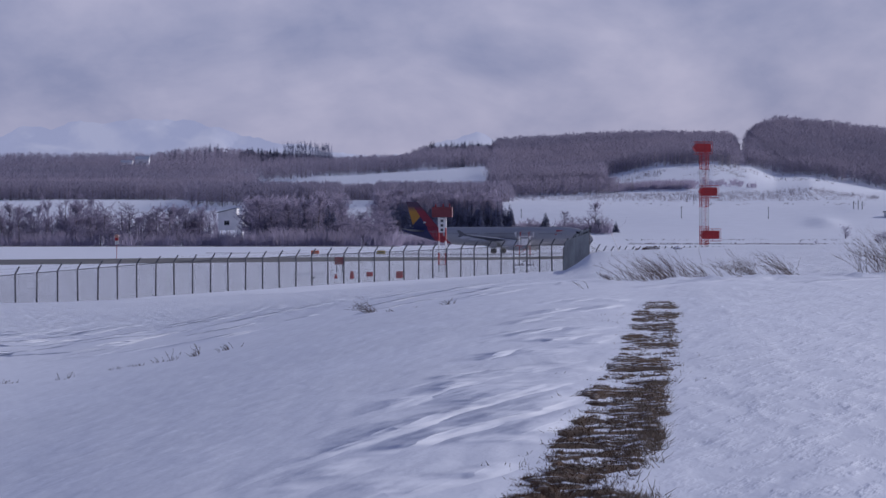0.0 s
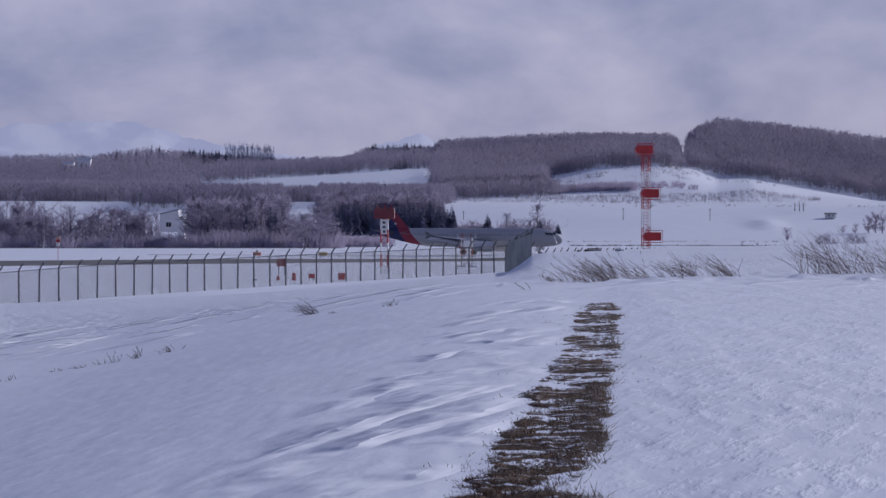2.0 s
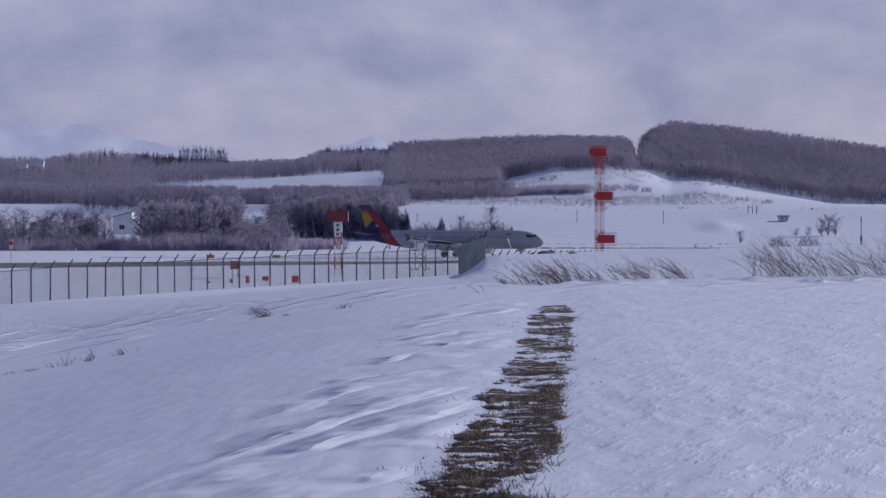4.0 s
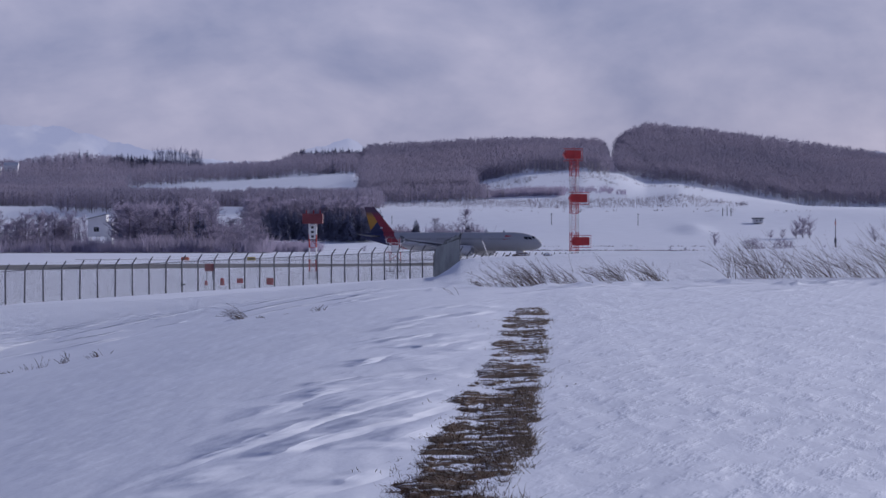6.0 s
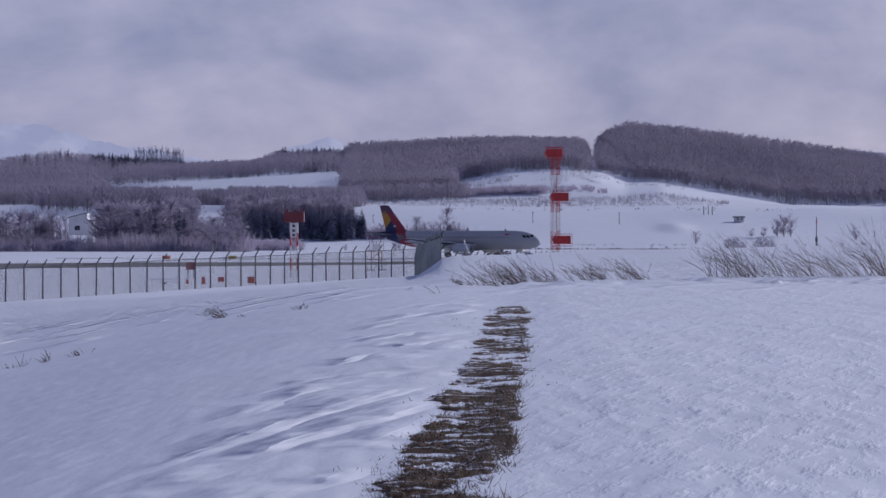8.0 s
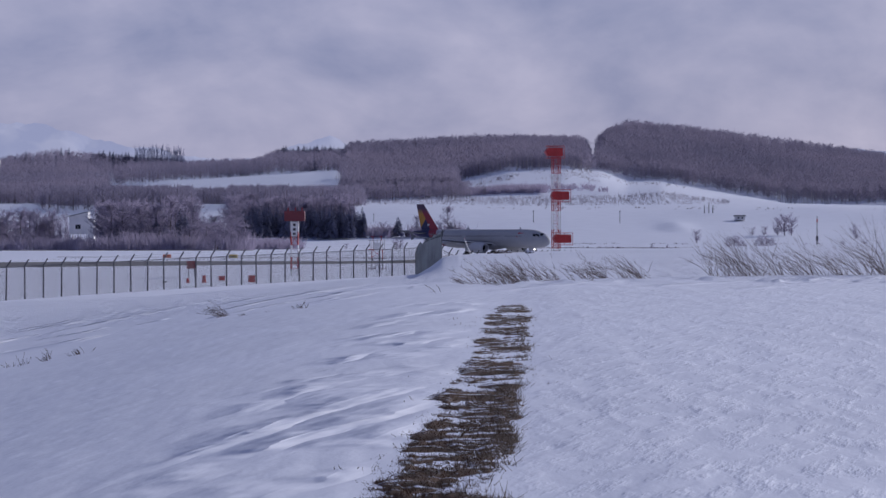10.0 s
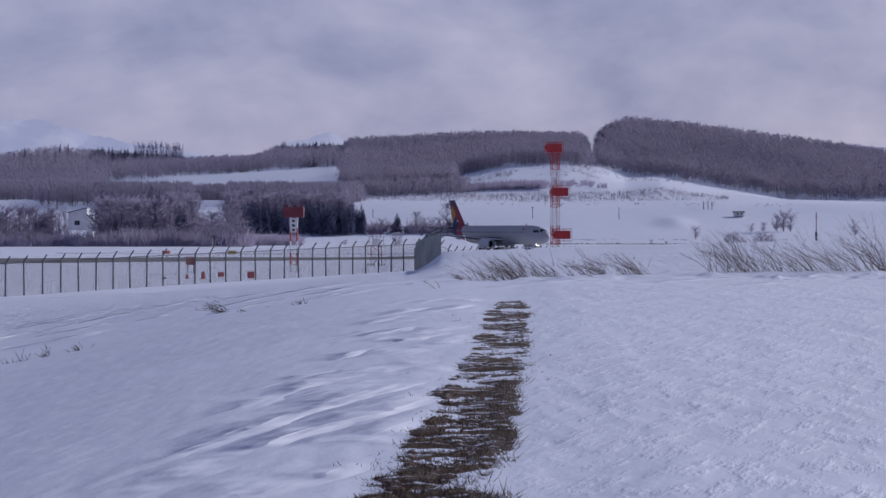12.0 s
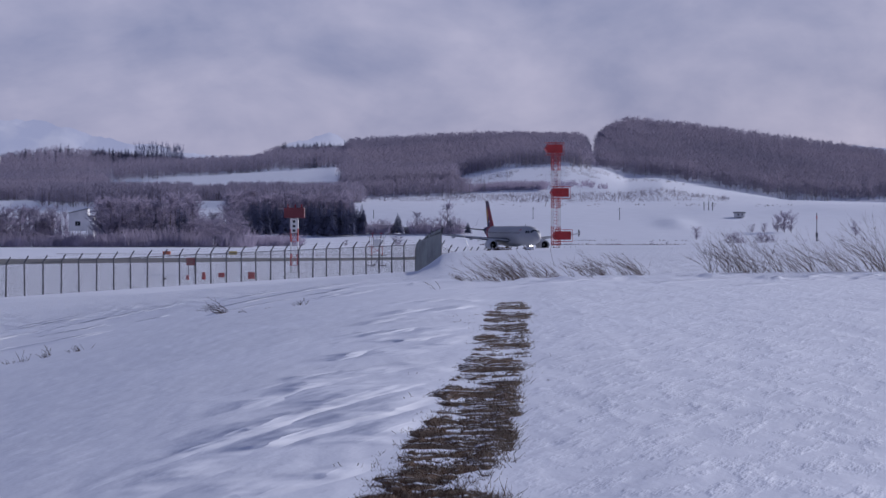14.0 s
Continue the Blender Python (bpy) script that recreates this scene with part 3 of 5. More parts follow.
def build_fence(name, label, start, step, count, height, tops, tilt_arm):
    """A chain-link fence: bent posts, a top rail and a wire panel in every bay."""
    ob = thing(name, Matrix.Identity(4), label, "fence")
    post = Soup()
    post.path([(0, 0, 0), (0, 0, height - 0.47), (tilt_arm * 0.30, -0.05, height)], [0.058, 0.055, 0.045], 6)
    post_me = post.mesh("post", GALVANISED)
    step = Vector(step)
    L = Vector((step.x, step.y, 0)).length
    turn = math.atan2(step.y, step.x)
    panel = Soup()
    hh = height - 0.5
    for i in range(-int(hh / 0.11), int(L / 0.11) + 1):
        for sgn in (1, -1):
            a, b = i * 0.11, i * 0.11 + hh
            z0, z1 = 0.0, hh
            if a < 0:
                z0, a = -a, 0.0
            if b > L:
                z1, b = hh - (b - L), L
            if b <= a:
                continue
            p, q = (Vector((a, 0, z0)), Vector((b, 0, z1))) if sgn > 0 else (Vector((a, 0.004, hh - z0)), Vector((b, 0.004, hh - z1)))
            s = Vector((0, 0, 0.009))
            panel.add([p - s, q - s, q + s, p + s], [(0, 1, 2, 3)])
    panel.tube((0, 0, hh), (L, 0, hh), 0.025, n=4)
    panel.tube((0.25, -0.04, hh + 0.38), (L + 0.25, -0.04, hh + 0.38), 0.006, n=3)
    panel.tube((0.12, -0.02, hh + 0.2), (L + 0.12, -0.02, hh + 0.2), 0.006, n=3)
    panel_me = panel.mesh("wire_panel", GALVANISED)
    p = Vector(start)
    for i in range(count):
        q = p + step
        z0, z1 = tops(i) - height, tops(i + 1) - height
        o = new("post", post_me)
        o.parent = ob
        o.matrix_basis = pose(p.x, p.y, z0, 0, 0.8 * math.sin(i * 2.3), 0)
        if i < count - 1:
            w = new("wire_panel", panel_me)
            w.parent = ob
            w.matrix_basis = pose(p.x, p.y, z0, 0, -math.degrees(math.atan2(z1 - z0, L)), math.degrees(turn))
        p = q
    return ob


FENCE_N = 34
F0, F1 = Vector((side(198.0, -241), 198.0, 0)), Vector((side(264.0, 737), 264.0, 0))
FSTEP = (F1 - F0) / FENCE_N
F0 = F0 - 2 * FSTEP
FENCE_N += 2


def fence_top(i):
    p = F0 + FSTEP * i
    x = 784 + FOCAL * p.x / p.y
    return rise(p.y, float(lerp_table(x, ((-300, 479), (-240, 474), (10, 455), (300, 441), (520, 432), (737, 423)))))


build_fence("perimeter_fence", "grey chain-link airport fence with outward-bent posts in snow", F0, FSTEP, FENCE_N + 1, 2.75, fence_top, 1)
G0 = Vector((side(268, 781), 268, 0))
build_fence("perimeter_fence", "grey chain-link airport fence running away behind the snow bank", G0, Vector((0.62, 1.9, 0)), 22, 2.75,
            lambda i: rise(268 + 1.9 * i, 426 + 11 * min(1, i / 1.5)), 1)


def windbreak():
    """A worn tarpaulin tied over the fence's corner, with a torn, sagging top edge."""
    ob = thing("windbreak_screen", Matrix.Identity(4), "grey-green tarpaulin screen with ragged top on the fence corner", "screen")
    rnd = random.Random(4)
    a, b = Vector((side(264.0 - 0.6, 735), 264.0 - 0.6, 0)), Vector((side(257, 781), 257, 0))
    cloth = Soup()
    n, m = 40, 14
    grid = []
    for i in range(n + 1):
        k = i / n
        p = a.lerp(b, k)
        top = rise(p.y, float(lerp_table(k, ((0, 441), (.07, 429), (.35, 422), (.62, 414), (.85, 409), (1, 405)))) + 3.5 * noise.noise((k * 9, 3, 1)) + 2.5 * noise.noise((k * 31, 7, 1)))
        bot = -3.2
        for j in range(m + 1):
            q = j / m
            off = 0.16 * noise.noise((k * 7, q * 1.5, 0)) + 0.012 * math.sin(k * 40)
            grid.append(Vector((p.x + 0.5 * off, p.y - off, bot + (top - bot) * q)))
    front = [(i * (m + 1) + j, (i + 1) * (m + 1) + j, (i + 1) * (m + 1) + j + 1, i * (m + 1) + j + 1) for i in range(n) for j in range(m)]
    cloth.add(grid, front)
    cloth.add([g + Vector((0, 0.03, 0)) for g in grid], [f[::-1] for f in front])
    part("tarpaulin", cloth, material("weathered_tarpaulin", (0.31, 0.325, 0.315), 0.85, vary=0.25, scale=0.7, fine=5, bump=0.3), ob, smooth=True)
    for i in range(5):
        p = a.lerp(b, i / 4) + Vector((0, 0.12, 0))
        s = Soup()
        s.path([(p.x, p.y, -3.2), (p.x, p.y, rise(p.y, 442 - 33 * i / 4)), (p.x + .25, p.y, rise(p.y, 432 - 30 * i / 4))], [.045, .045, .03], 6)
        part("post", s, GALVANISED, ob)
    torn = material("torn_tarpaulin", (0.10, 0.105, 0.105), 0.8)
    for k in (0.42, 0.50, 0.64, 0.72, 0.80, 0.86, 0.92, 0.97):
        flap = Soup()
        p = a.lerp(b, k)
        z = rise(p.y, 424 - 17 * k)
        flap.add([(p.x - .15, p.y, z - .3), (p.x + .2, p.y, z - .25), (p.x + rnd.uniform(.1, .4), p.y - .05, z + rnd.uniform(.1, .42)), (p.x + .02, p.y, z)], [(0, 1, 2, 3)])
        part("torn_flap", flap, torn, ob)


windbreak()


def glide_tower():
    """A lattice mast with three red antenna boxes and a walkway at each."""
    D, x = 311.0, 983.5
    X = side(D, x)
    base = AIRFIELD
    ob = thing("antenna_mast", pose(X, D, base, 0, 0, 14), "red and white lattice antenna mast with three red boxes", "antenna mast")
    top = rise(D, 249) - base
    half, bay = 0.36, 0.72
    legs = [(-half, -half), (half, -half), (half, half), (-half, half)]
    bands = 7
    H = top - 1.1
    for b in range(bands):
        mat = RED_PAINT if b % 2 == 0 else WHITE_PAINT
        z0, z1 = H * b / bands, H * (b + 1) / bands
        s = Soup()
        for lx, ly in legs:
            s.tube((lx, ly, z0), (lx, ly, z1), 0.04, n=6)
        k = max(1, round((z1 - z0) / bay))
        for i in range(k):
            za, zb = z0 + (z1 - z0) * i / k, z0 + (z1 - z0) * (i + 1) / k
            for c in range(4):
                p, q = legs[c], legs[(c + 1) % 4]
                s.tube((*p, za), (*q, za), 0.022)
                s.tube((*p, za), (*q, zb), 0.015)
                s.tube((*q, za), (*p, zb), 0.015)
        part("lattice_section", s, mat, ob, "red-painted lattice" if b % 2 == 0 else "white-painted lattice")
    ladder = Soup()
    for dx in (-.2, .2):
        ladder.tube((dx, half - .1, 0), (dx, half - .1, H), 0.02)
    for i in range(int(H / .3)):
        ladder.tube((-.2, half - .1, i * .3 + .2), (.2, half - .1, i * .3 + .2), 0.012)
    part("ladder", ladder, RED_PAINT, ob)
    for yc, dx, w in ((264, -0.35, 1.5), (341, 0.28, 1.55), (417, 0.50, 1.55)):
        z = rise(D, yc) - base
        s = Soup()
        # antenna: a box with a wedge-shaped radome at its end
        prof = [(-w / 2 - .28, 0), (-w / 2, -.42), (w / 2, -.42), (w / 2, .42), (-w / 2, .42)]
        s.loft([[Vector((dx + px, -half - .75, z + pz)) for px, pz in prof], [Vector((dx + px, -half - .1, z + pz)) for px, pz in prof]])
        box = part("antenna_box", s, RED_PAINT, ob)
        f = Soup()
        for zz in (-.62, .58):
            for yy in (-half - .95, -half + .1):
                f.tube((dx - w / 2 - .1, yy, z + zz), (dx + w / 2 + .08, yy, z + zz), .03)
            for xx in (-w / 2 - .1, w / 2 + .08):
                f.tube((dx + xx, -half - .95, z + zz), (dx + xx, -half + .1, z + zz), .03)
        for xx in (-w / 2 - .1, 0, w / 2 + .08):
            f.tube((dx + xx, -half - .95, z - .62), (dx + xx, -half - .95, z + .58), .025)
        part("guard_frame", f, RED_PAINT, ob)
    cap = Soup()
    cap.tube((0, 0, H - .2), (0, 0, H + .55), .16, .12, 8).tube((0, 0, H + .55), (0, 0, top), .05, .02, 6)
    cap.box((-.5, -.5, H - .05), (.5, .5, H + .05))
    part("obstruction_lamp", cap, RED_PAINT, ob)


glide_tower()


def approach_mast():
    """A lattice support with a red platform box and a white sign plate."""
    D, x = 381.0, 521.0
    G = AIRFIELD
    ob = thing("lamp_mast", pose(side(D, x), D, G), "red and white mast with a red box on top", "mast")
    z = lambda y: rise(D, y) - G
    s = Soup()
    s.box((-1.25, -.9, z(386)), (1.25, .9, z(368)), .05)
    part("red_box", s, material("faded_red_paint", (0.17, 0.038, 0.048), 0.75, vary=0.25, scale=1.2, fine=9), ob)
    lamps = Soup()
    for dx in (-.8, .1, .9):
        lamps.tube((dx, 0, z(368)), (dx, 0, z(362)), .09, .07, 8)
    part("lamp_head", lamps, RED_PAINT, ob)
    s = Soup()
    s.box((-.42, -.62, z(413)), (.36, -.5, z(387)), .02)
    sign = part("sign_plate", s, WHITE_PAINT, ob)
    s = Soup()
    for yy in (392, 400, 408):
        s.box((-.18, -.66, z(yy + 2.6)), (.14, -.625, z(yy - 1.6)))
    part("dark_mark", s, material("black_marking", (0.05, 0.05, 0.055), .6), sign)
    marks = (488, 470, 449, 428, 405, 386)
    for i in range(5):
        s = Soup()
        for lx in (-.42, .42):
            for ly in (-.42, .42):
                s.tube((lx, ly, z(marks[i]) if i else 0), (lx, ly, z(marks[i + 1])), .085, n=6)
        for (ax, ay), (bx, by) in (((-.42, -.42), (.42, -.42)), ((.42, -.42), (.42, .42)), ((.42, .42), (-.42, .42)), ((-.42, .42), (-.42, -.42))):
            za, zb = (z(marks[i]) if i else .1), z(marks[i + 1])
            s.tube((ax, ay, za), (bx, by, zb), .025).tube((ax, ay, za), (bx, by, za), .025)
        part("lattice_section", s, WHITE_PAINT if i % 2 == 0 else RED_PAINT, ob)


approach_mast()


def monitor_frame():
    """A white and red frame with small aerials."""
    D, x = 437.0, 667.0
    G = AIRFIELD
    ob = thing("aerial_frame", pose(side(D, x), D, G), "white and red steel frame carrying small aerials", "aerial frame")
    z = lambda y: rise(D, y) - G
    for name, ya, yb, mat in (("lower_frame", 478, 452, GALVANISED), ("middle_frame", 452, 436, RED_PAINT), ("upper_frame", 436, 420, WHITE_PAINT)):
        s = Soup()
        za, zb = (0 if ya == 478 else z(ya)), z(yb)
        for lx in (-.75, .75):
            for ly in (-.5, .5):
                s.tube((lx, ly, za), (lx, ly, zb), .05, n=6)
        s.tube((-.75, -.5, za + .1), (.75, -.5, zb), .03).tube((.75, -.5, za + .1), (-.75, -.5, zb), .03)
        s.tube((-1.3, -.5, zb), (1.3, -.5, zb), .035, n=6)
        s.tube((-.75, .5, zb), (.75, .5, zb), .04, n=6)
        part(name, s, mat, ob)
    # Pale paint toned down to grey: its backlit shade is in the colour.
    grey = material("backlit_grey_paint", (.34, .31, .32), .6, vary=.25)
    for i in range(5):
        s = Soup()
        dx = -1.0 + .5 * i
        s.tube((dx, -.5, z(437)), (dx, -.5, z(419)), .045, n=6)
        part("rod", s, grey, ob)
    for dx in (-.75, .75):
        s = Soup()
        s.tube((dx - .5, -.6, z(470)), (dx + .5, -.6, z(470)), .05, n=6)
        for q in (-.5, 0, .5):
            s.tube((dx + q, -.6, z(473)), (dx + q, -.6, z(467)), .05, n=6)
        part("crossarm", s, grey, ob)
    s = Soup()
    s.box((-.45, -.62, z(436)), (.45, -.1, z(424)), .03)
    part("control_box", s, WHITE_PAINT, ob)
    for dx in (-1.25, -.6, .6, 1.25):
        s = Soup()
        s.tube((dx, -.5, z(420)), (dx, -.5, z(414)), .05, .05, 8)
        s.tube((dx - .2, -.5, z(414)), (dx + .2, -.5, z(412)), .035)
        part("aerial", s, WHITE_PAINT if abs(dx) > 1 else RED_PAINT, ob)


monitor_frame()


def small_marker(name, label, D, x, ya, yb, w, mat, post_mat=None, shape="box", group=""):
    X = side(D, x)
    G = float(ground_height(X, D))
    ob = thing(name, pose(X, D, G), label, name.replace("_", " "), group)
    za, zb = rise(D, ya) - G, rise(D, yb) - G
    half = w / FOCAL * D / 2
    s = Soup()
    if shape == "box":
        s.box((-half, -half * .7, za), (half, half * .7, zb), half * .12)
    elif shape == "cone":
        s.tube((0, 0, max(za, .05)), (0, 0, zb), half, half * .72, 10).tube((0, 0, 0), (0, 0, .05), half * 1.25, n=8)
    else:
        ring = [[Vector((math.cos(q) * half * math.sin(p), math.sin(q) * half * math.sin(p), (za + zb) / 2 - (zb - za) / 2 * math.cos(p))) for q in np.linspace(0, 6.283, 12, endpoint=False)] for p in np.linspace(.15, 3.0, 7)]
        s.loft(ring)
    part("body", s, mat, ob)
    if post_mat:
        p = Soup()
        for dx in ((-half * .6, half * .6) if shape == "box" else (0,)):
            p.tube((dx, 0, -.05), (dx, 0, za), .05, n=6)
        part("post", p, post_mat, ob)
    return ob


ORANGE = material("orange_paint", (0.50, 0.13, 0.06), .55, vary=.2)
YELLOW = material("yellow_sign_paint", (0.55, 0.42, 0.10), .55, vary=.2)
small_marker("equipment_box", "faded red equipment box on two posts", 372, 338.5, 470, 456.5, 17, material("brown_red_paint", (.24, .05, .05), .6, vary=.3), GALVANISED)
small_marker("marker_drum", "small red marker drum standing in the snow", 330, 332, 497, 487, 6, RED_PAINT, shape="cone", group="markers")
small_marker("marker_cone", "red marker cone standing in the snow", 330, 360.5, 497, 482, 8, RED_PAINT, shape="cone", group="markers")
small_marker("marker_box", "red marker box standing in the snow", 330, 445, 494, 482, 12, RED_PAINT, group="markers")
small_marker("lamp_box", "red runway lamp box with a thin rod", 330, 392, 491, 483, 11, RED_PAINT, WHITE_PAINT)
small_marker("cable_box", "small pale grey box in the snow", 330, 291, 499, 492, 8, GALVANISED)
small_marker("marker_board", "orange marker board beside the runway", 690, 295, 451, 445, 14, ORANGE, GALVANISED)
small_marker("guidance_sign", "yellow taxiway guidance sign", 690, 412, 451, 445, 15, YELLOW, GALVANISED)
ball = small_marker("marker_post", "red and white post with a round pale head", 530, -59.5, 424, 416, 9, material("pale_orange_paint", (.62, .36, .28), .6, vary=.25), RED_PAINT, "ball")
s = Soup()
s.tube((0, 0, rise(530, 438) - AIRFIELD), (0, 0, rise(530, 431) - AIRFIELD), .30, n=8)
part("white_band", s, WHITE_PAINT, ball)
s = Soup()
s.tube((0, 0, rise(530, 431) - AIRFIELD), (0, 0, rise(530, 424) - AIRFIELD), .32, n=8)
part("red_band", s, RED_PAINT, ball)
s = Soup()
rod = small_marker("signal_pole", "dark striped pole at the field's edge", 1050, 1445.5, 420, 412, 4, GALVANISED, GALVANISED)
s.tube((0, 0, 0), (0, 0, rise(1050, 379) - AIRFIELD), .16, .14, 6)
part("pole", s, material("dark_pole", (.10, .08, .09), .7, vary=.3), rod)
s = Soup()
s.tube((0, 0, rise(1050, 390) - AIRFIELD), (0, 0, rise(1050, 384) - AIRFIELD), .24, n=6)
part("red_band", s, RED_PAINT, rod)


# ---- houses and poles beyond the airfield ----
WALL_WHITE = material("pale_render", (0.80, 0.78, 0.77), .8, vary=.12, scale=.3, fine=3)
ROOF_DARK = material("dark_sheet_roof", (0.10, 0.11, 0.13), .6, vary=.2, scale=.4, fine=4)
ROOF_GREEN = material("green_sheet_roof", (0.16, 0.22, 0.22), .6, vary=.2, scale=.4, fine=4)
GLASS_DARK = material("dark_window_glass", (0.03, 0.035, 0.045), .08, vary=.2)


def white_house():
    D, x0, x1 = 1100.0, 122.0, 170.0
    X0 = side(D, x0)
    k = D / FOCAL
    G = float(ground_height(X0, D))
    ob = thing("house", pose(X0, D, G - .2), "white house with a sloping roof and one dark window", "house")
    z = lambda y: rise(D, y) - G + .2
    s = Soup()
    a, b = 0.0, 33 * k
    front = [Vector((a, 0, z(409))), Vector((b, 0, z(409))), Vector((b, 0, z(370))), Vector((a, 0, z(378)))]
    s.loft([front, [v + Vector((0, 8, 0)) for v in front]])
    part("wall", s, WALL_WHITE, ob)
    s = Soup()
    rf = [Vector((a - .3, -.4, z(378))), Vector((b + .2, -.4, z(370))), Vector((b + .2, -.4, z(370) + .25)), Vector((a - .3, -.4, z(378) + .25))]
    s.loft([rf, [v + Vector((0, 8.8, 0)) for v in rf]])
    part("roof", s, ROOF_DARK, ob)
    s = Soup()
    s.box((11 * k, -.06, z(400)), (20 * k, .1, z(392)))
    w = part("window", s, GLASS_DARK, ob)
    s = Soup()
    for lo, hi in (((10.4, 400.6), (20.6, 400)), ((10.4, 392), (20.6, 391.4)), ((10.4, 400), (11, 392)), ((20, 400), (20.6, 392)), ((15.3, 400), (15.7, 392))):
        s.box((lo[0] * k, -.1, z(lo[1])), (hi[0] * k, -.03, z(hi[1])))
    part("frame", s, WALL_WHITE, w)
    for dx in (2, 16, 31):
        for dy in (.5, 7.5):
            s = Soup()
            s.tube((dx * k, dy, -.3), (dx * k, dy, z(409)), .22, n=6)
            part("pile", s, WALL_WHITE, ob)
    s = Soup()
    s.box((33 * k, .5, -.2), (43 * k, 7, z(384)), .05)
    part("side_wing", s, WALL_WHITE, ob)
    s = Soup()
    s.box((32.8 * k, .2, z(384)), (44 * k, 7.3, z(382.5)), .03)
    part("wing_roof", s, ROOF_DARK, ob)
    for i, (ya, yb) in enumerate(((392, 389), (402, 398))):
        s = Soup()
        s.box((43 * k, 1, z(ya)), (60 * k, 7, z(yb)), .05)
        part("balcony", s, WALL_WHITE, ob)
    for dx in (46, 52, 58):
        s = Soup()
        s.tube((dx * k, 1.2, 0), (dx * k, 1.2, z(389)), .18, n=6)
        part("column", s, WALL_WHITE, ob)


white_house()


def low_house(D, x0, x1, ya, yb, roof_mat, label, wall_mat=None, ridge=0.45):
    k = D / FOCAL
    X0 = side(D, x0)
    G = float(ground_height(side(D, (x0 + x1) / 2), D))
    ob = thing("house", pose(X0, D, G - .3), label, "house", "far houses")
    w, h = (x1 - x0) * k, rise(D, ya) - rise(D, yb)
    zt = rise(D, ya) - G + .3
    ze = zt - h * ridge
    s = Soup()
    s.box((0, 0, 0), (w, 6, ze), .04)
    part("wall", s, wall_mat or BARK, ob)
    s = Soup()
    e = [Vector((-.4, -.6, ze)), Vector((-.4, 3, zt)), Vector((-.4, 6.6, ze)), Vector((-.4, 6.6, ze - .2)), Vector((-.4, -.6, ze - .2))]
    s.loft([e, [v + Vector((w + .8, 0, 0)) for v in e]])
    part("roof", s, roof_mat, ob)
    for f in (.25, .65):
        s = Soup()
        s.box((w * f, -.06, ze * .35), (w * (f + .14), .05, ze * .75))
        part("window", s, GLASS_DARK, ob)


low_house(1266, 642, 664, 401, 411, ROOF_GREEN, "low farmhouse with a green roof beside dark trees")
low_house(1266, 668, 696, 399, 411, ROOF_DARK, "low brown farm shed with a dark roof")
low_house(1266, 716, 734, 402, 412, ROOF_DARK, "small dark shed with a snowy yard")
low_house(1400, 1301, 1318, 375, 382, ROOF_DARK, "small pale hut with a dark roof in the field", WALL_WHITE, 0.25)
low_house(2500, -26, -2, 277, 290, WALL_WHITE, "white-roofed house on the wooded ridge", WALL_WHITE)
low_house(2520, -52, -32, 284, 294, WALL_WHITE, "white-roofed house on the wooded ridge", WALL_WHITE)


def utility_pole(D, x, ya, r=.14, label="thin dark utility pole in the snowy field", group="utility poles"):
    X = side(D, x)
    G = float(ground_height(X, D))
    ob = thing("utility_pole", pose(X, D, G - .3), label, "pole", group)
    s = Soup()
    s.tube((0, 0, 0), (0, 0, rise(D, ya) - G + .3), r, r * .8, 6)
    part("pole", s, material_dark, ob)
    s = Soup()
    s.tube((-.5, 0, rise(D, ya) - G - .1), (.5, 0, rise(D, ya) - G - .1), .06)
    part("crossarm", s, material_dark, ob)


material_dark = material("tarred_timber", (.06, .055, .06), .8, vary=.3)
for D, x, y in ((1380, 943.5, 367), (1380, 1096.5, 368), (1380, 661, 372), (1450, 1246, 358), (1450, 1254, 357), (1450, 1261, 358), (1420, 60, 366), (1420, -188, 362)):
    utility_pole(D, x, y, .2 if x > 1200 else .14)


# ---- brush, hedges and the woods' edges ----
def brush(name, label, spots, hs, seed, mat, stems=7, lean=0.25, thick=0.05):
    rnd = random.Random(seed)
    s = Soup()
    for x, D in spots:
        X = side(D, x)
        z = float(ground_height(X, D)) - .3
        h = rnd.uniform(*hs)
        for _ in range(stems):
            b = Vector((X + rnd.gauss(0, h * .22), D + rnd.gauss(0, h * .3), z))
            e = b + Vector((rnd.gauss(0, h * lean), rnd.gauss(0, h * lean), h * rnd.uniform(.6, 1.1)))
            w = Vector((thick * rnd.uniform(.6, 1.5), 0, 0))
            m = b.lerp(e, .55) + Vector((rnd.gauss(0, .1) * h, 0, 0))
            s.add([b - w, b + w, m + w, m - w, e], [(0, 1, 2, 3), (3, 2, 4)])
    return tagged(new(name, s.mesh(name, mat)), label, "brush", kind="stuff")


TWIG = material("twig_grey_brown", (.26, .215, .215), .9, vary=.3, scale=.1, fine=2, random_amount=.3)
brush("saplings", "young bare saplings standing in deep snow", scatter(51, 2000, lambda x, D: D > 1650 + .03 * abs(x - 1000), 640, 1290, 1640, 1900), (1.2, 3.4), 61, material("sapling_bark", (.42, .37, .38), .9, vary=.3, random_amount=.3), 3, .25, .035)
brush("hedge", "brown leafless hedge across the snowy slope", scatter(52, 340, lambda x, D: True, 822, 965, 1940, 1985), (3, 5.5), 62, TREE_HAZED, 12, .3, .1)
brush("hedge", "brown leafless bushes on the rise", scatter(53, 40, lambda x, D: True, 965, 1075, 1960, 2020), (2, 4.5), 63, TREE_HAZED, 12, .3, .1)
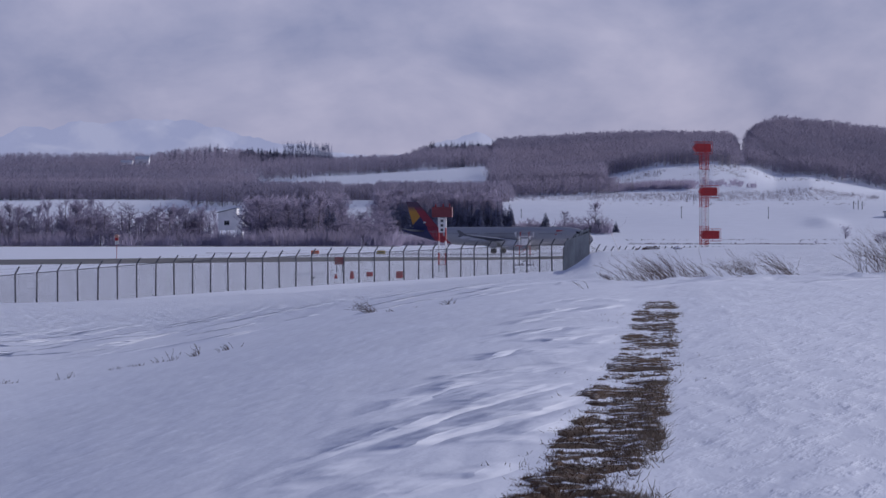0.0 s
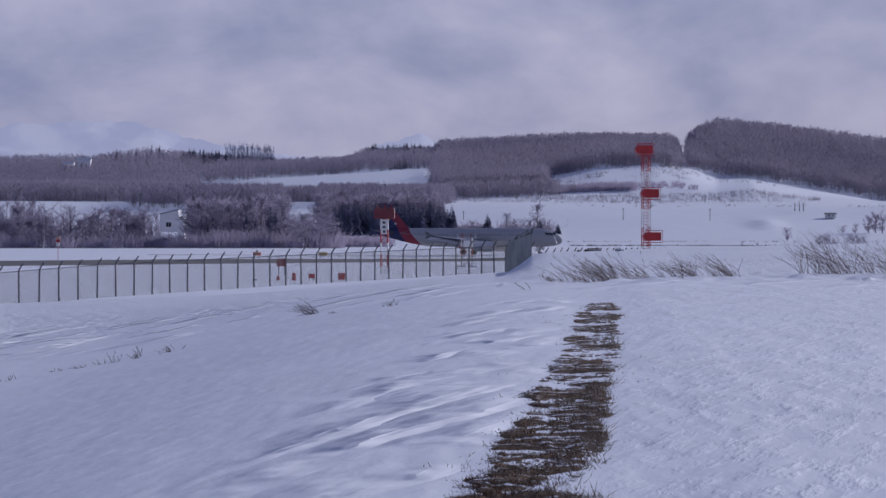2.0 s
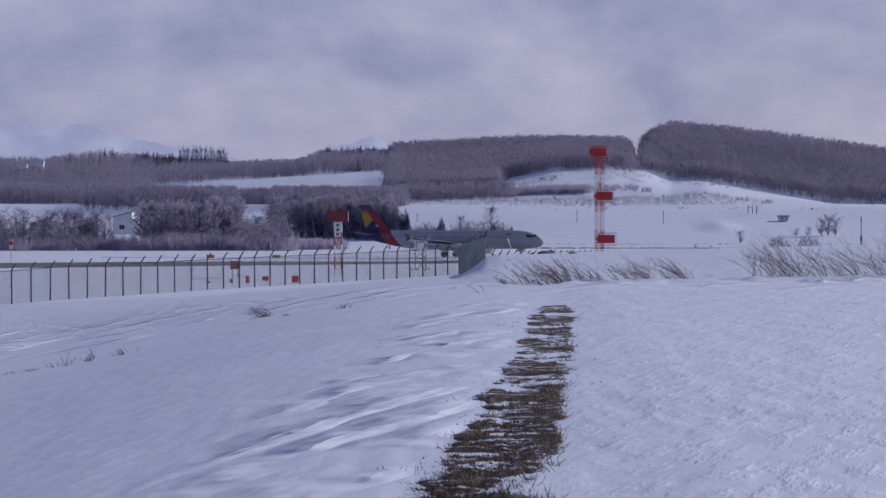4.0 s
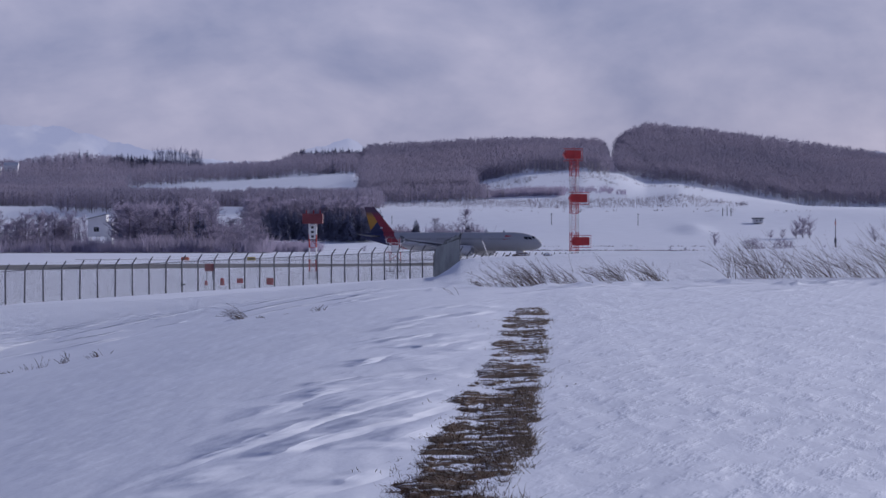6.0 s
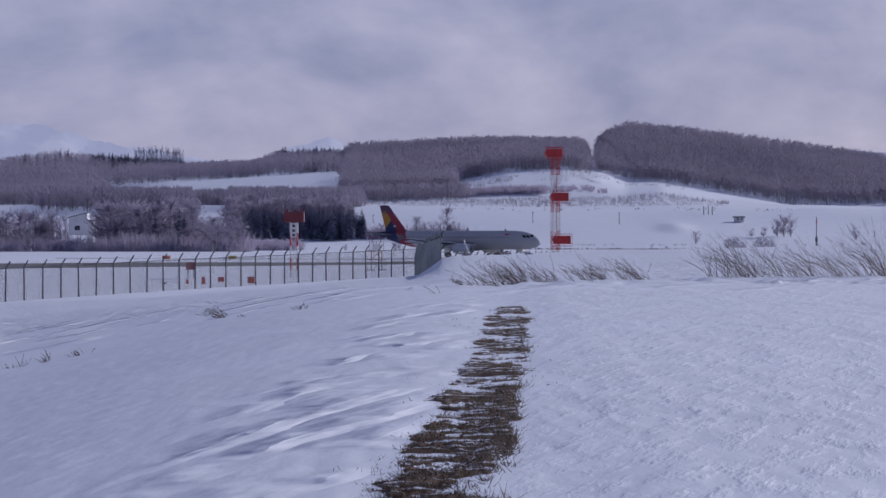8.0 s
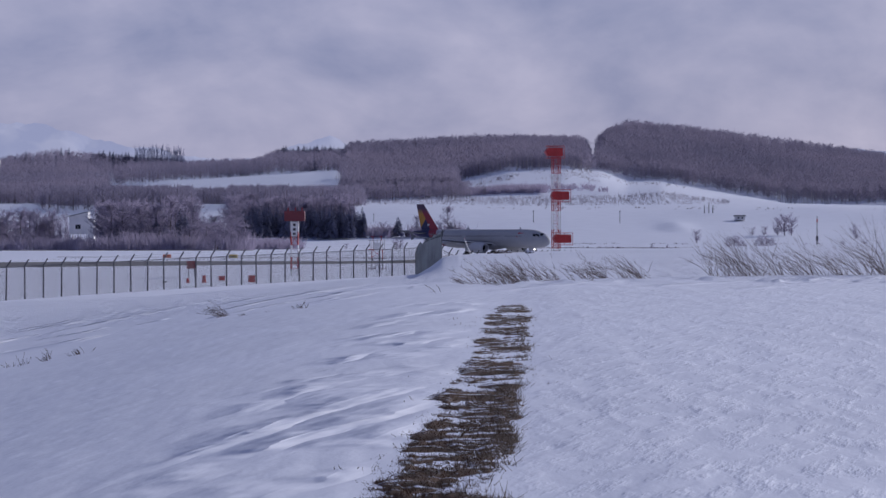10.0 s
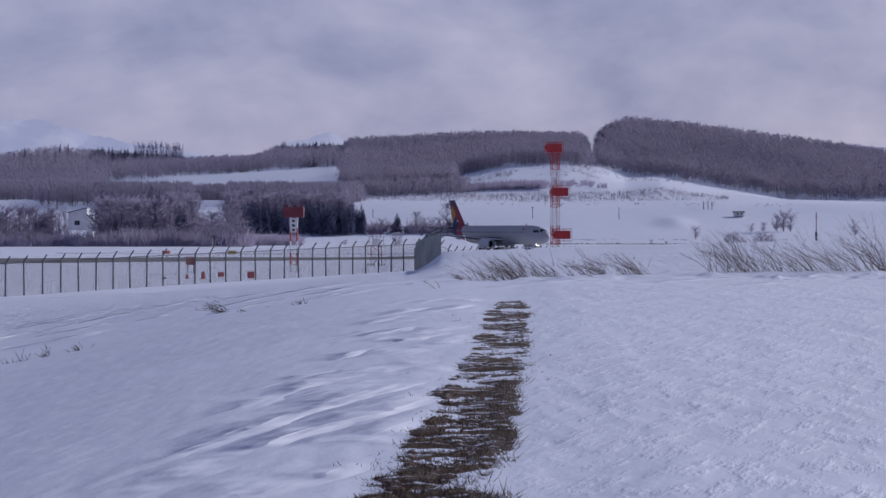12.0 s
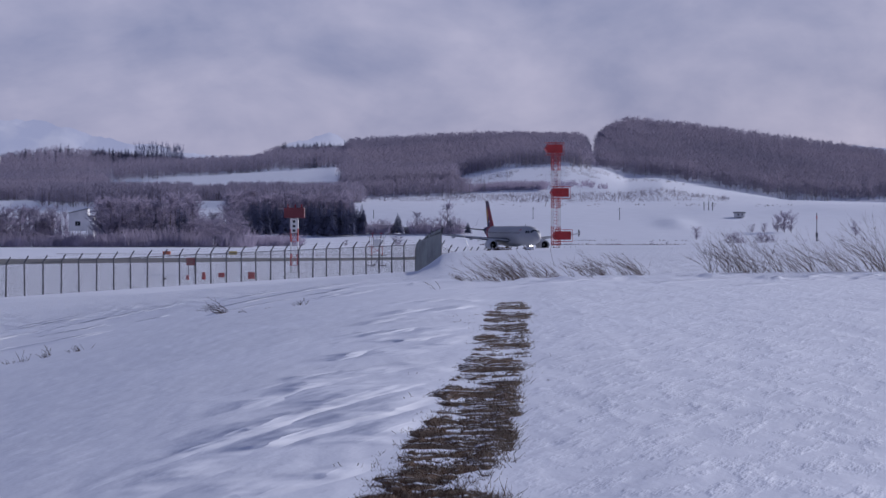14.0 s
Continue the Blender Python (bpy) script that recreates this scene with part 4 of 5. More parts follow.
brush("saplings", "thin bare saplings scattered on the snowy hill", scatter(72, 420, lambda x, D: noise.noise((x * .02, D * .01, 0)) > -.1, 825, 1080, 2090, 2260), (1.0, 2.6), 72, TWIG, 3)
brush("saplings", "thin bare saplings on the crest of the slope", scatter(73, 60, lambda x, D: True, 1080, 1210, 2180, 2290), (1.2, 3.0), 73, TWIG, 4)
brush("field_edge_scrub", "low dead scrub along the edge of the field", scatter(54, 700, lambda x, D: True, 850, 1640, 1085, 1098), (.4, 1.0), 64, TWIG, 5, .5, .06)
brush("field_edge_scrub", "dead scrub along a track in the snowy field", scatter(57, 170, lambda x, D: noise.noise((x * .02, 0, 8)) > -.1, 840, 1640, 1180, 1186), (.3, .9), 67, TWIG, 4, .5, .05)
brush("field_edge_scrub", "dead scrub on the bank between two snowy fields", scatter(58, 110, lambda x, D: noise.noise((x * .015, 0, 5)) > -.05, 640, 1640, 1480, 1505), (.2, .7), 68, TWIG, 4, .5, .06)
brush("thicket", "low bushes behind the taxiway", scatter(55, 260, lambda x, D: True, 420, 530, 1000, 1060), (2.0, 4.5), 65, TREE_HAZED, 14, .4, .06)
brush("thicket", "bushes around the farmhouses", scatter(56, 150, lambda x, D: x < 700 or 725 < x < 822, 640, 822, 1256, 1275), (1.5, 6.0), 66, TREE_HAZED, 12, .4, .06)
brush("thicket", "dense thicket at the foot of the tree belt", scatter(59, 420, lambda x, D: noise.noise((x * .03, 0, 0)) > -.25, -320, 100, 955, 985), (1.5, 5.5), 69, TREE_HAZED, 10, .35, .08)
brush("thicket", "dense thicket at the foot of the tree belt", scatter(60, 380, lambda x, D: noise.noise((x * .03, 0, 3)) > -.25, 176, 440, 955, 990), (2.0, 7.0), 70, TREE_HAZED, 10, .35, .08)
brush("thicket", "low bushes below the white house", scatter(71, 190, lambda x, D: True, 96, 184, 958, 985), (2.0, 5.6), 71, TREE_HAZED, 9, .35, .06)
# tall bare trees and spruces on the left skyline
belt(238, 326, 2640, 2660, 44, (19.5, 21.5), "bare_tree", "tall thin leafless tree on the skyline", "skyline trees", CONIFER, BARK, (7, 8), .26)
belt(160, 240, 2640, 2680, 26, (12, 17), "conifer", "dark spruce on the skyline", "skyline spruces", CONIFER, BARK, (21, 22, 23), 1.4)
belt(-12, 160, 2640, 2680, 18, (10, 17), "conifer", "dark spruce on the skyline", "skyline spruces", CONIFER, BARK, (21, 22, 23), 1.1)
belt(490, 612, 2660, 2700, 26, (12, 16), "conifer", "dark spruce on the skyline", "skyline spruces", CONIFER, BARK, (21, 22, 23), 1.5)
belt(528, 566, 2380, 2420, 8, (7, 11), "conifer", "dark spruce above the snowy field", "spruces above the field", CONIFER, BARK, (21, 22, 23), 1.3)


def mountains():
    """A far snowy range behind the hills."""
    D = 4700.0
    peaks = ((-400, 225), (-280, 232), (-200, 215), (-60, 205), (40, 200), (90, 210), (180, 232), (260, 248), (330, 262), (450, 268), (520, 245), (590, 226), (640, 252), (760, 275), (1300, 285), (1460, 262), (1520, 246), (1600, 262), (1800, 280))
    vs, fs = [], []
    xs = np.arange(-600, 2000, 8.0)
    rows = 16
    for x in xs:
        for r in range(rows):
            k = r / (rows - 1)
            d = D + 160 * k
            top = float(lerp_table(x, peaks)) + 10
            y = 330 + (top - 330) * k + 9 * k * (noise.noise((x * .02, k * 3, 0)) + .6 * noise.noise((x * .06, k * 7, 2)))
            vs.append((side(d, x), d + 60 * noise.noise((x * .015, k * 2.5, 5)), rise(d, y)))
    fs = [(i * rows + j, (i + 1) * rows + j, (i + 1) * rows + j + 1, i * rows + j + 1) for i in range(len(xs) - 1) for j in range(rows - 1)]
    # Haze imitated by emission: a pale bluish glow over a near-black base.
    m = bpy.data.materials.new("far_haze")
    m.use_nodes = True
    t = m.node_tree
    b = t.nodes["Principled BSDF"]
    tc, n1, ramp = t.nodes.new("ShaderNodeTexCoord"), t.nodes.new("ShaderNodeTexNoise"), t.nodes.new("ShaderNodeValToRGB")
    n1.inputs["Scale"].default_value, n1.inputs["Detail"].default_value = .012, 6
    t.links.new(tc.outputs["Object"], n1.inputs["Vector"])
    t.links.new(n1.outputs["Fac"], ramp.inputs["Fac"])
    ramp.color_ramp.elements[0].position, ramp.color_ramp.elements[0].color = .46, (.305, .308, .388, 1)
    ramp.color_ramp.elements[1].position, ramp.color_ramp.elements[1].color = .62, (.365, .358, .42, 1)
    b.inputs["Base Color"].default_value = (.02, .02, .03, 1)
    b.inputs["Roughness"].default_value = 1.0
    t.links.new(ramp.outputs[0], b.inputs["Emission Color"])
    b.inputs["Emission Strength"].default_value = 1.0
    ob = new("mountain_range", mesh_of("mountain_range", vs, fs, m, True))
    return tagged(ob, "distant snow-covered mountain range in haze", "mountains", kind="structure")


mountains()


# ---- the airliner ----
def livery_material():
    """Light grey paint; at the tail a red swoosh, with yellow above and navy blue below behind it."""
    m = material("airliner_paint", (0.41, 0.41, 0.42), .7, vary=.05, scale=.4, fine=6)
    t = m.node_tree
    b = t.nodes["Principled BSDF"]
    body = b.inputs["Base Color"].links[0].from_socket
    tc = t.nodes.new("ShaderNodeTexCoord")
    sep = t.nodes.new("ShaderNodeSeparateXYZ")
    t.links.new(tc.outputs["Object"], sep.inputs[0])

    def calc(op, a, bb, c=None):
        n = t.nodes.new("ShaderNodeMath")
        n.operation = op
        for i, v in enumerate((a, bb, c)):
            if v is None:
                continue
            if isinstance(v, (int, float)):
                n.inputs[i].default_value = v
            else:
                t.links.new(v, n.inputs[i])
        return n.outputs[0]

    def blend(f, a, bb):
        n = t.nodes.new("ShaderNodeMix")
        n.data_type = "RGBA"
        t.links.new(f, n.inputs["Factor"])
        for key, v in (("A", a), ("B", bb)):
            if isinstance(v, tuple):
                n.inputs[key].default_value = v
            else:
                t.links.new(v, n.inputs[key])
        return n.outputs["Result"]

    x, z = sep.outputs["X"], sep.outputs["Z"]
    lead = calc("MULTIPLY_ADD", z, 0.872, 36.0 - 0.872 * 5.8)      # the fin's leading edge, carried down the body
    u = calc("SUBTRACT", calc("MULTIPLY", x, -1.0), lead)
    in_tail = calc("GREATER_THAN", u, -0.3)
    behind = calc("GREATER_THAN", u, calc("MULTIPLY_ADD", z, -0.16, 3.25))
    low = calc("LESS_THAN", calc("MULTIPLY_ADD", u, 0.55, z), 9.3)
    low = calc("MAXIMUM", low, calc("LESS_THAN", z, 6.1))
    rear = blend(low, (0.45, 0.23, 0.035, 1), (0.025, 0.03, 0.10, 1))
    tail = blend(behind, (0.27, 0.033, 0.055, 1), rear)
    soft = t.nodes.new("ShaderNodeMapRange")
    soft.inputs["From Min"].default_value, soft.inputs["From Max"].default_value = 9.3, 10.6
    t.links.new(z, soft.inputs["Value"])
    tail = blend(soft.outputs[0], tail, (0.085, 0.05, 0.085, 1))
    t.links.new(blend(in_tail, body, tail), b.inputs["Base Color"])
    return m


FUSELAGE = ((0, 3.22, .04, .04), (.10, 3.23, .38, .38), (.35, 3.27, .72, .72), (.8, 3.34, 1.04, 1.04), (1.3, 3.42, 1.28, 1.28), (2.0, 3.53, 1.52, 1.52), (3.1, 3.66, 1.76, 1.80), (4.6, 3.77, 1.92, 1.99), (6.5, 3.83, 1.975, 2.07), (12, 3.83, 1.975, 2.07), (20, 3.83, 1.975, 2.07), (29, 3.83, 1.975, 2.07), (32, 3.92, 1.95, 1.98), (35, 4.16, 1.77, 1.74), (38, 4.5, 1.42, 1.4), (41, 4.87, .95, .98), (43, 5.1, .52, .58), (44.3, 5.22, .22, .26), (44.5, 5.23, .1, .12))


def body_at(s):
    q = [lerp_table(s, [(f[0], f[i]) for f in FUSELAGE]) for i in (1, 2, 3)]
    return [float(v) for v in q]


def wing_section(s0, chord, y, z, thick, n=12):
    pts = []
    for i in range(n):
        a = 2 * math.pi * i / n
        c = 0.5 + 0.5 * math.cos(a)
        h = thick * chord * (math.sin(a)) * (0.35 + 0.65 * (1 - c)) ** .5 * .62 + (0.0)
        pts.append(Vector((-(s0 + chord * c), y, z + h)))
    return pts


def airliner():
    PAINT = livery_material()
    METAL = material("grey_wing_paint", (0.12, 0.125, 0.14), .6, vary=.1, scale=.6, fine=8)
    BRIGHT = material("bare_metal_lip", (0.5, 0.5, 0.52), .5, metal=.6, vary=.05)
    WHITE = material("airliner_white", (0.55, 0.55, 0.56), .35, vary=.05)
    DARK = material("dark_glazing", (0.012, 0.014, 0.02), .08, vary=.1)
    TYRE = material("black_rubber", (0.02, 0.02, 0.02), .8, vary=.2)
    STRUT = material("gear_grey", (0.3, 0.3, 0.31), .5, vary=.1)
    plane = thing("airliner", pose(0, 0, 0), "light grey twin-engine airliner with red, yellow and navy tail, taxiing", "airliner")
    s = Soup()
    rings = []
    fine = sorted(set([f[0] for f in FUSELAGE] + list(np.arange(6.5, 44, 1.0))))
    for d in fine:
        zc, rw_, rh = body_at(d)
        rings.append([Vector((-d, math.cos(a) * rw_, zc + math.sin(a) * rh)) for a in np.linspace(0, 2 * math.pi, 36, endpoint=False)])
    s.loft(rings)
    body = part("fuselage", s, PAINT, plane, smooth=True)

    def on_skin(d, ang, off=.015):
        zc, rw_, rh = body_at(d)
        return Vector((-d, math.cos(ang) * (rw_ + off), zc + math.sin(ang) * (rh + off)))

    # cockpit glazing: three panes each side
    for sgn in (-1, 1):
        for d0, d1, a0, a1, skew in ((1.25, 2.10, 49, 88, .25), (1.68, 2.85, 31, 50, .35), (2.50, 3.65, 24, 42, .35)):
            g = Soup()
            n = 6
            for off in (.03, .0):
                vs = []
                for i in range(n + 1):
                    for j in range(n + 1):
                        v = on_skin(d0 + (d1 - d0 - skew) * i / n + skew * j / n, radians(a0 + (a1 - a0) * j / n), off)
                        vs.append(Vector((v.x, v.y * sgn, v.z)))
                g.add(vs, [(i * (n + 1) + j, (i + 1) * (n + 1) + j, (i + 1) * (n + 1) + j + 1, i * (n + 1) + j + 1) for i in range(n) for j in range(n)])
            part("cockpit_window", g, DARK, body)
    # cabin windows, a row each side, and doors
    for sgn in (-1, 1):
        g = Soup()
        for i in range(66):
            d = 6.8 + i * .50
            if abs(d - 13) < .7 or abs(d - 25.5) < .7 or d > 37.5:
                continue
            a = radians(16)
            c = on_skin(d, a)
            c.y *= sgn
            g.box((c.x - .10, c.y - .02, c.z - .14), (c.x + .10, c.y + .02, c.z + .14))
        part("cabin_windows", g, material("dull_cabin_glass", (.20, .20, .215), .5), body, "row of small dark cabin windows")["kind"] = "stuff"
        for d in (5.4, 13.2, 25.6, 36.2):
            g = Soup()
            ang = [radians(q) for q in (-14, 2, 18, 32)]
            for k in range(3):
                for e in (d - .42, d + .42):
                    p, q = on_skin(e, ang[k], .005), on_skin(e, ang[k + 1], .005)
                    g.tube((p.x, p.y * sgn, p.z), (q.x, q.y * sgn, q.z), .02, n=3)
            for k in (0, 3):
                p, q = on_skin(d - .42, ang[k], .005), on_skin(d + .42, ang[k], .005)
                g.tube((p.x, p.y * sgn, p.z), (q.x, q.y * sgn, q.z), .02, n=3)
            part("door", g, STRUT, body, "door seam")
        # the small red emblem behind the forward door
        g = Soup()
        for pts in (((6.2, 38), (7.9, 42), (8.1, 34), (7.4, 31)), ((7.4, 34), (8.0, 34), (8.3, 10), (7.8, 10))):
            q = [on_skin(d, radians(a), .02) for d, a in pts]
            q = [Vector((v.x, v.y * sgn, v.z)) for v in q]
            g.loft([q, [v - Vector((0, sgn * .03, 0)) for v in q]])
        part("emblem", g, RED_PAINT, body, "small red emblem")
        # the airline's lettering, as plain bars
        g = Soup()
        for i in range(6):
            c = on_skin(11.0 + i * .85, radians(30), .0)
            g.box((c.x - .28, c.y * sgn - .03, c.z - .22), (c.x + .28, c.y * sgn + .03, c.z + .22))
        part("lettering_bars", g, material("grey_lettering", (.42, .42, .44), .4), body)
    # belly fairing
    g = Soup()
    rings = []
    for d, w, h in ((14.2, .6, .5), (15.5, 1.7, 1.0), (17.5, 2.15, 1.15), (22.5, 2.15, 1.15), (25.0, 1.6, .9), (26.5, .5, .4)):
        rings.append([Vector((-d, math.cos(a) * w, 2.55 + math.sin(a) * h)) for a in np.linspace(0, 2 * math.pi, 20, endpoint=False)])
    g.loft(rings)
    part("belly_fairing", g, PAINT, plane, smooth=True)
    g = Soup()
    g.loft([[Vector((-(s0 + c * ch), t * ch * th * (1 if c not in (0, 1) else 0), z)) for c, t in ((0, 0), (.12, .7), (.4, 1), (1, 0), (.4, -1), (.12, -.7))] for s0, ch, z, th in ((34.0, 7.7, 5.45, .03), (36.1, 5.7, 6.1, .055), (40.8, 2.6, 11.5, .05), (41.1, 2.2, 11.6, .03))])
    part("tail_fin", g, PAINT, plane, smooth=False)
    for sgn in (-1, 1):
        mark = Soup()
        mark.box((-39.3, sgn * .29 - .03, 6.75), (-38.7, sgn * .29 + .03, 7.1), .01)
        part("fin_emblem", mark, WHITE, plane, "small white emblem")
        w = Soup()
        w.loft([wing_section(15.6, 7.6, sgn * 1.5, 2.75, .15), wing_section(18.6, 5.0, sgn * 6.4, 3.2, .12), wing_section(24.2, 1.7, sgn * 16.6, 4.25, .10)])
        wing = part("wing", w, METAL, plane, smooth=True)
        f = Soup()
        f.loft([[Vector((-24.4, sgn * 16.62, 4.25)), Vector((-25.9, sgn * 16.62, 4.25)), Vector((-26.4, sgn * 16.75, 5.15)), Vector((-25.8, sgn * 16.75, 5.15))], [Vector((-24.4, sgn * 16.70, 4.25)), Vector((-25.9, sgn * 16.70, 4.25)), Vector((-26.4, sgn * 16.81, 5.15)), Vector((-25.8, sgn * 16.81, 5.15))]])
        f.loft([[Vector((-24.6, sgn * 16.62, 4.25)), Vector((-25.9, sgn * 16.62, 4.25)), Vector((-26.2, sgn * 16.72, 3.6)), Vector((-25.7, sgn * 16.72, 3.6))], [Vector((-24.6, sgn * 16.70, 4.25)), Vector((-25.9, sgn * 16.70, 4.25)), Vector((-26.2, sgn * 16.78, 3.6)), Vector((-25.7, sgn * 16.78, 3.6))]])
        part("wingtip_fence", f, METAL, wing)
        sl = Soup()
        sl.path([(-15.55, sgn * 2.0, 2.8), (-18.6, sgn * 6.4, 3.2), (-24.2, sgn * 16.4, 4.22)], [.13, .11, .07], 6)
        part("slat_edge", sl, WHITE, wing, "pale leading edge")
        for yy, ss, zz in ((4.6, 21.2, 2.75), (8.2, 22.6, 3.1), (11.8, 24.2, 3.5)):
            fr = Soup()
            fr.loft([[Vector((-(ss + d), sgn * yy + math.cos(a) * r, zz + math.sin(a) * r * 1.3)) for a in np.linspace(0, 6.283, 8, endpoint=False)] for d, r in ((0, .05), (.8, .2), (2.2, .22), (3.6, .04))])
            part("flap_fairing", fr, WHITE, wing, smooth=True)
        n = Soup()
        prof = ((14.0, .82), (14.08, .98), (14.3, 1.07), (15.2, 1.17), (16.5, 1.18), (17.6, 1.08), (18.6, .86))
        n.loft([[Vector((-d, sgn * 5.75 + math.cos(a) * r, 1.82 + math.sin(a) * r)) for a in np.linspace(0, 6.283, 24, endpoint=False)] for d, r in prof], close=False)
        n.loft([[Vector((-d, sgn * 5.75 + math.cos(a) * r, 1.82 + math.sin(a) * r)) for a in np.linspace(0, 6.283, 24, endpoint=False)] for d, r in ((14.0, .82), (14.6, .80), (15.2, .84))], close=False)
        eng = part("engine", n, WHITE, plane, smooth=True)
        l = Soup()
        l.loft([[Vector((-d, sgn * 5.75 + math.cos(a) * r, 1.82 + math.sin(a) * r)) for a in np.linspace(0, 6.283, 24, endpoint=False)] for d, r in ((14.12, .80), (13.97, .84), (13.95, .90), (14.0, .985), (14.2, 1.055))], close=False)
        part("intake_lip", l, BRIGHT, eng, "bright metal lip", smooth=True)
        fan = Soup()
        for i in range(22):
            a = 2 * math.pi * i / 22
            c0, c1 = Vector((0, math.cos(a), math.sin(a))), Vector((0, math.cos(a + .2), math.sin(a + .2)))
            o = Vector((-15.0, sgn * 5.75, 1.82))
            fan.add([o + c0 * .2, o + c0 * .82, o + c1 * .82 - Vector((.15, 0, 0)), o + c1 * .2 - Vector((.1, 0, 0))], [(0, 1, 2, 3)])
        fan.tube((-15.25, sgn * 5.75, 1.82), (-15.3, sgn * 5.75, 1.82), .83, n=20)
        part("fan", fan, DARK, eng)
        sp = Soup()
        sp.tube((-15.1, sgn * 5.75, 1.82), (-14.55, sgn * 5.75, 1.82), .24, .02, 12)
        part("spinner", sp, STRUT, eng)
        ex = Soup()
        ex.tube((-18.3, sgn * 5.75, 1.85), (-19.5, sgn * 5.75, 1.9), .6, .38, 16)
        part("exhaust", ex, BRIGHT, eng)
        py = Soup()
        py.loft([[Vector((-15.6, sgn * 5.65, 2.7)), Vector((-15.6, sgn * 5.85, 2.7)), Vector((-18.6, sgn * 5.85, 3.25)), Vector((-18.6, sgn * 5.65, 3.25))], [Vector((-19.8, sgn * 5.65, 2.2)), Vector((-19.8, sgn * 5.85, 2.2)), Vector((-21.0, sgn * 5.85, 3.0)), Vector((-21.0, sgn * 5.65, 3.0))]])
        part("pylon", py, WHITE, eng)
        h = Soup()
        h.loft([wing_section(38.4, 3.6, sgn * .7, 5.0, .1), wing_section(41.6, 1.5, sgn * 6.2, 5.55, .09)])
        part("tailplane", h, METAL, plane, smooth=True)
        # main gear
        g = Soup()
        g.tube((-21.8, sgn * 3.8, .58), (-21.6, sgn * 3.8, 2.7), .13, .16, 8).tube((-21.8, sgn * 3.8, .9), (-21.8, sgn * 2.4, 2.2), .07, n=6)
        g.tube((-21.8, sgn * 3.3, .58), (-21.8, sgn * 4.3, .58), .08, n=6)
        gear = part("main_gear", g, STRUT, plane)
        for yy in (3.35, 4.25):
            wsoup = Soup()
            wsoup.loft([[Vector((math.cos(a) * r, sgn * 0 + o, math.sin(a) * r)) for a in np.linspace(0, 6.283, 18, endpoint=False)] for o, r in ((-.2, .36), (-.19, .5), (-.12, .58), (.12, .58), (.19, .5), (.2, .36))])
            wob = part("wheel", wsoup, TYRE, gear, at=pose(-21.8, sgn * yy, .58))
            WHEELS.append((wob, .58, (-21.8, sgn * yy, .58)))
        dr = Soup()
        dr.box((-22.6, sgn * 4.02 - .03, 1.2), (-21.0, sgn * 4.02 + .03, 2.7))
        part("gear_door", dr, WHITE, gear)
    g = Soup()
    g.tube((-5.1, 0, .38), (-5.0, 0, 2.1), .09, .11, 8).tube((-5.1, -.3, .38), (-5.1, .3, .38), .06, n=6).tube((-5.1, 0, 1.0), (-6.3, 0, 2.1), .05, n=6)
    gear = part("nose_gear", g, STRUT, plane)
    for yy in (-.26, .26):
        wsoup = Soup()
        wsoup.loft([[Vector((math.cos(a) * r, o, math.sin(a) * r)) for a in np.linspace(0, 6.283, 16, endpoint=False)] for o, r in ((-.11, .22), (-.10, .33), (-.06, .38), (.06, .38), (.10, .33), (.11, .22))])
        wob = part("wheel", wsoup, TYRE, gear, at=pose(-5.1, yy, .38))
        WHEELS.append((wob, .38, (-5.1, yy, .38)))
    for sgn in (-1, 1):
        d = Soup()
        d.box((-5.9, sgn * .45 - .02, 1.1), (-4.2, sgn * .45 + .02, 1.95))
        part("gear_door", d, WHITE, gear)
        lamp = Soup()
        lamp.tube((-4.95, sgn * .2, 1.62), (-4.82, sgn * .2, 1.62), .10, .15, 10)
        part("lamp_housing", lamp, STRUT, gear)
        lens = Soup()
        lens.tube((-4.825, sgn * .2, 1.62), (-4.79, sgn * .2, 1.62), .14, .13, 10)
        part("taxi_light", lens, glow("lit_taxi_lamp", (1.0, .88, .70), 8.0), gear, "lit taxi lamp")
    an = Soup()
    an.loft([[Vector((-8.6, -.03, 5.85)), Vector((-9.2, -.03, 5.85)), Vector((-9.2, .03, 5.85)), Vector((-8.6, .03, 5.85))], [Vector((-8.95, -.01, 6.35)), Vector((-9.2, -.01, 6.35)), Vector((-9.2, .01, 6.35)), Vector((-8.95, .01, 6.35))]])
    part("blade_aerial", an, WHITE, plane)
    return plane


WHEELS = []
plane = airliner()


# ---- foreground: turf strip, weeds, drift crust ----
TURF = material("bare_turf", (0.056, 0.033, 0.021), 1.0, vary=.5, scale=2.2, fine=24, bump=1.0, tint=(.115, .072, .045))


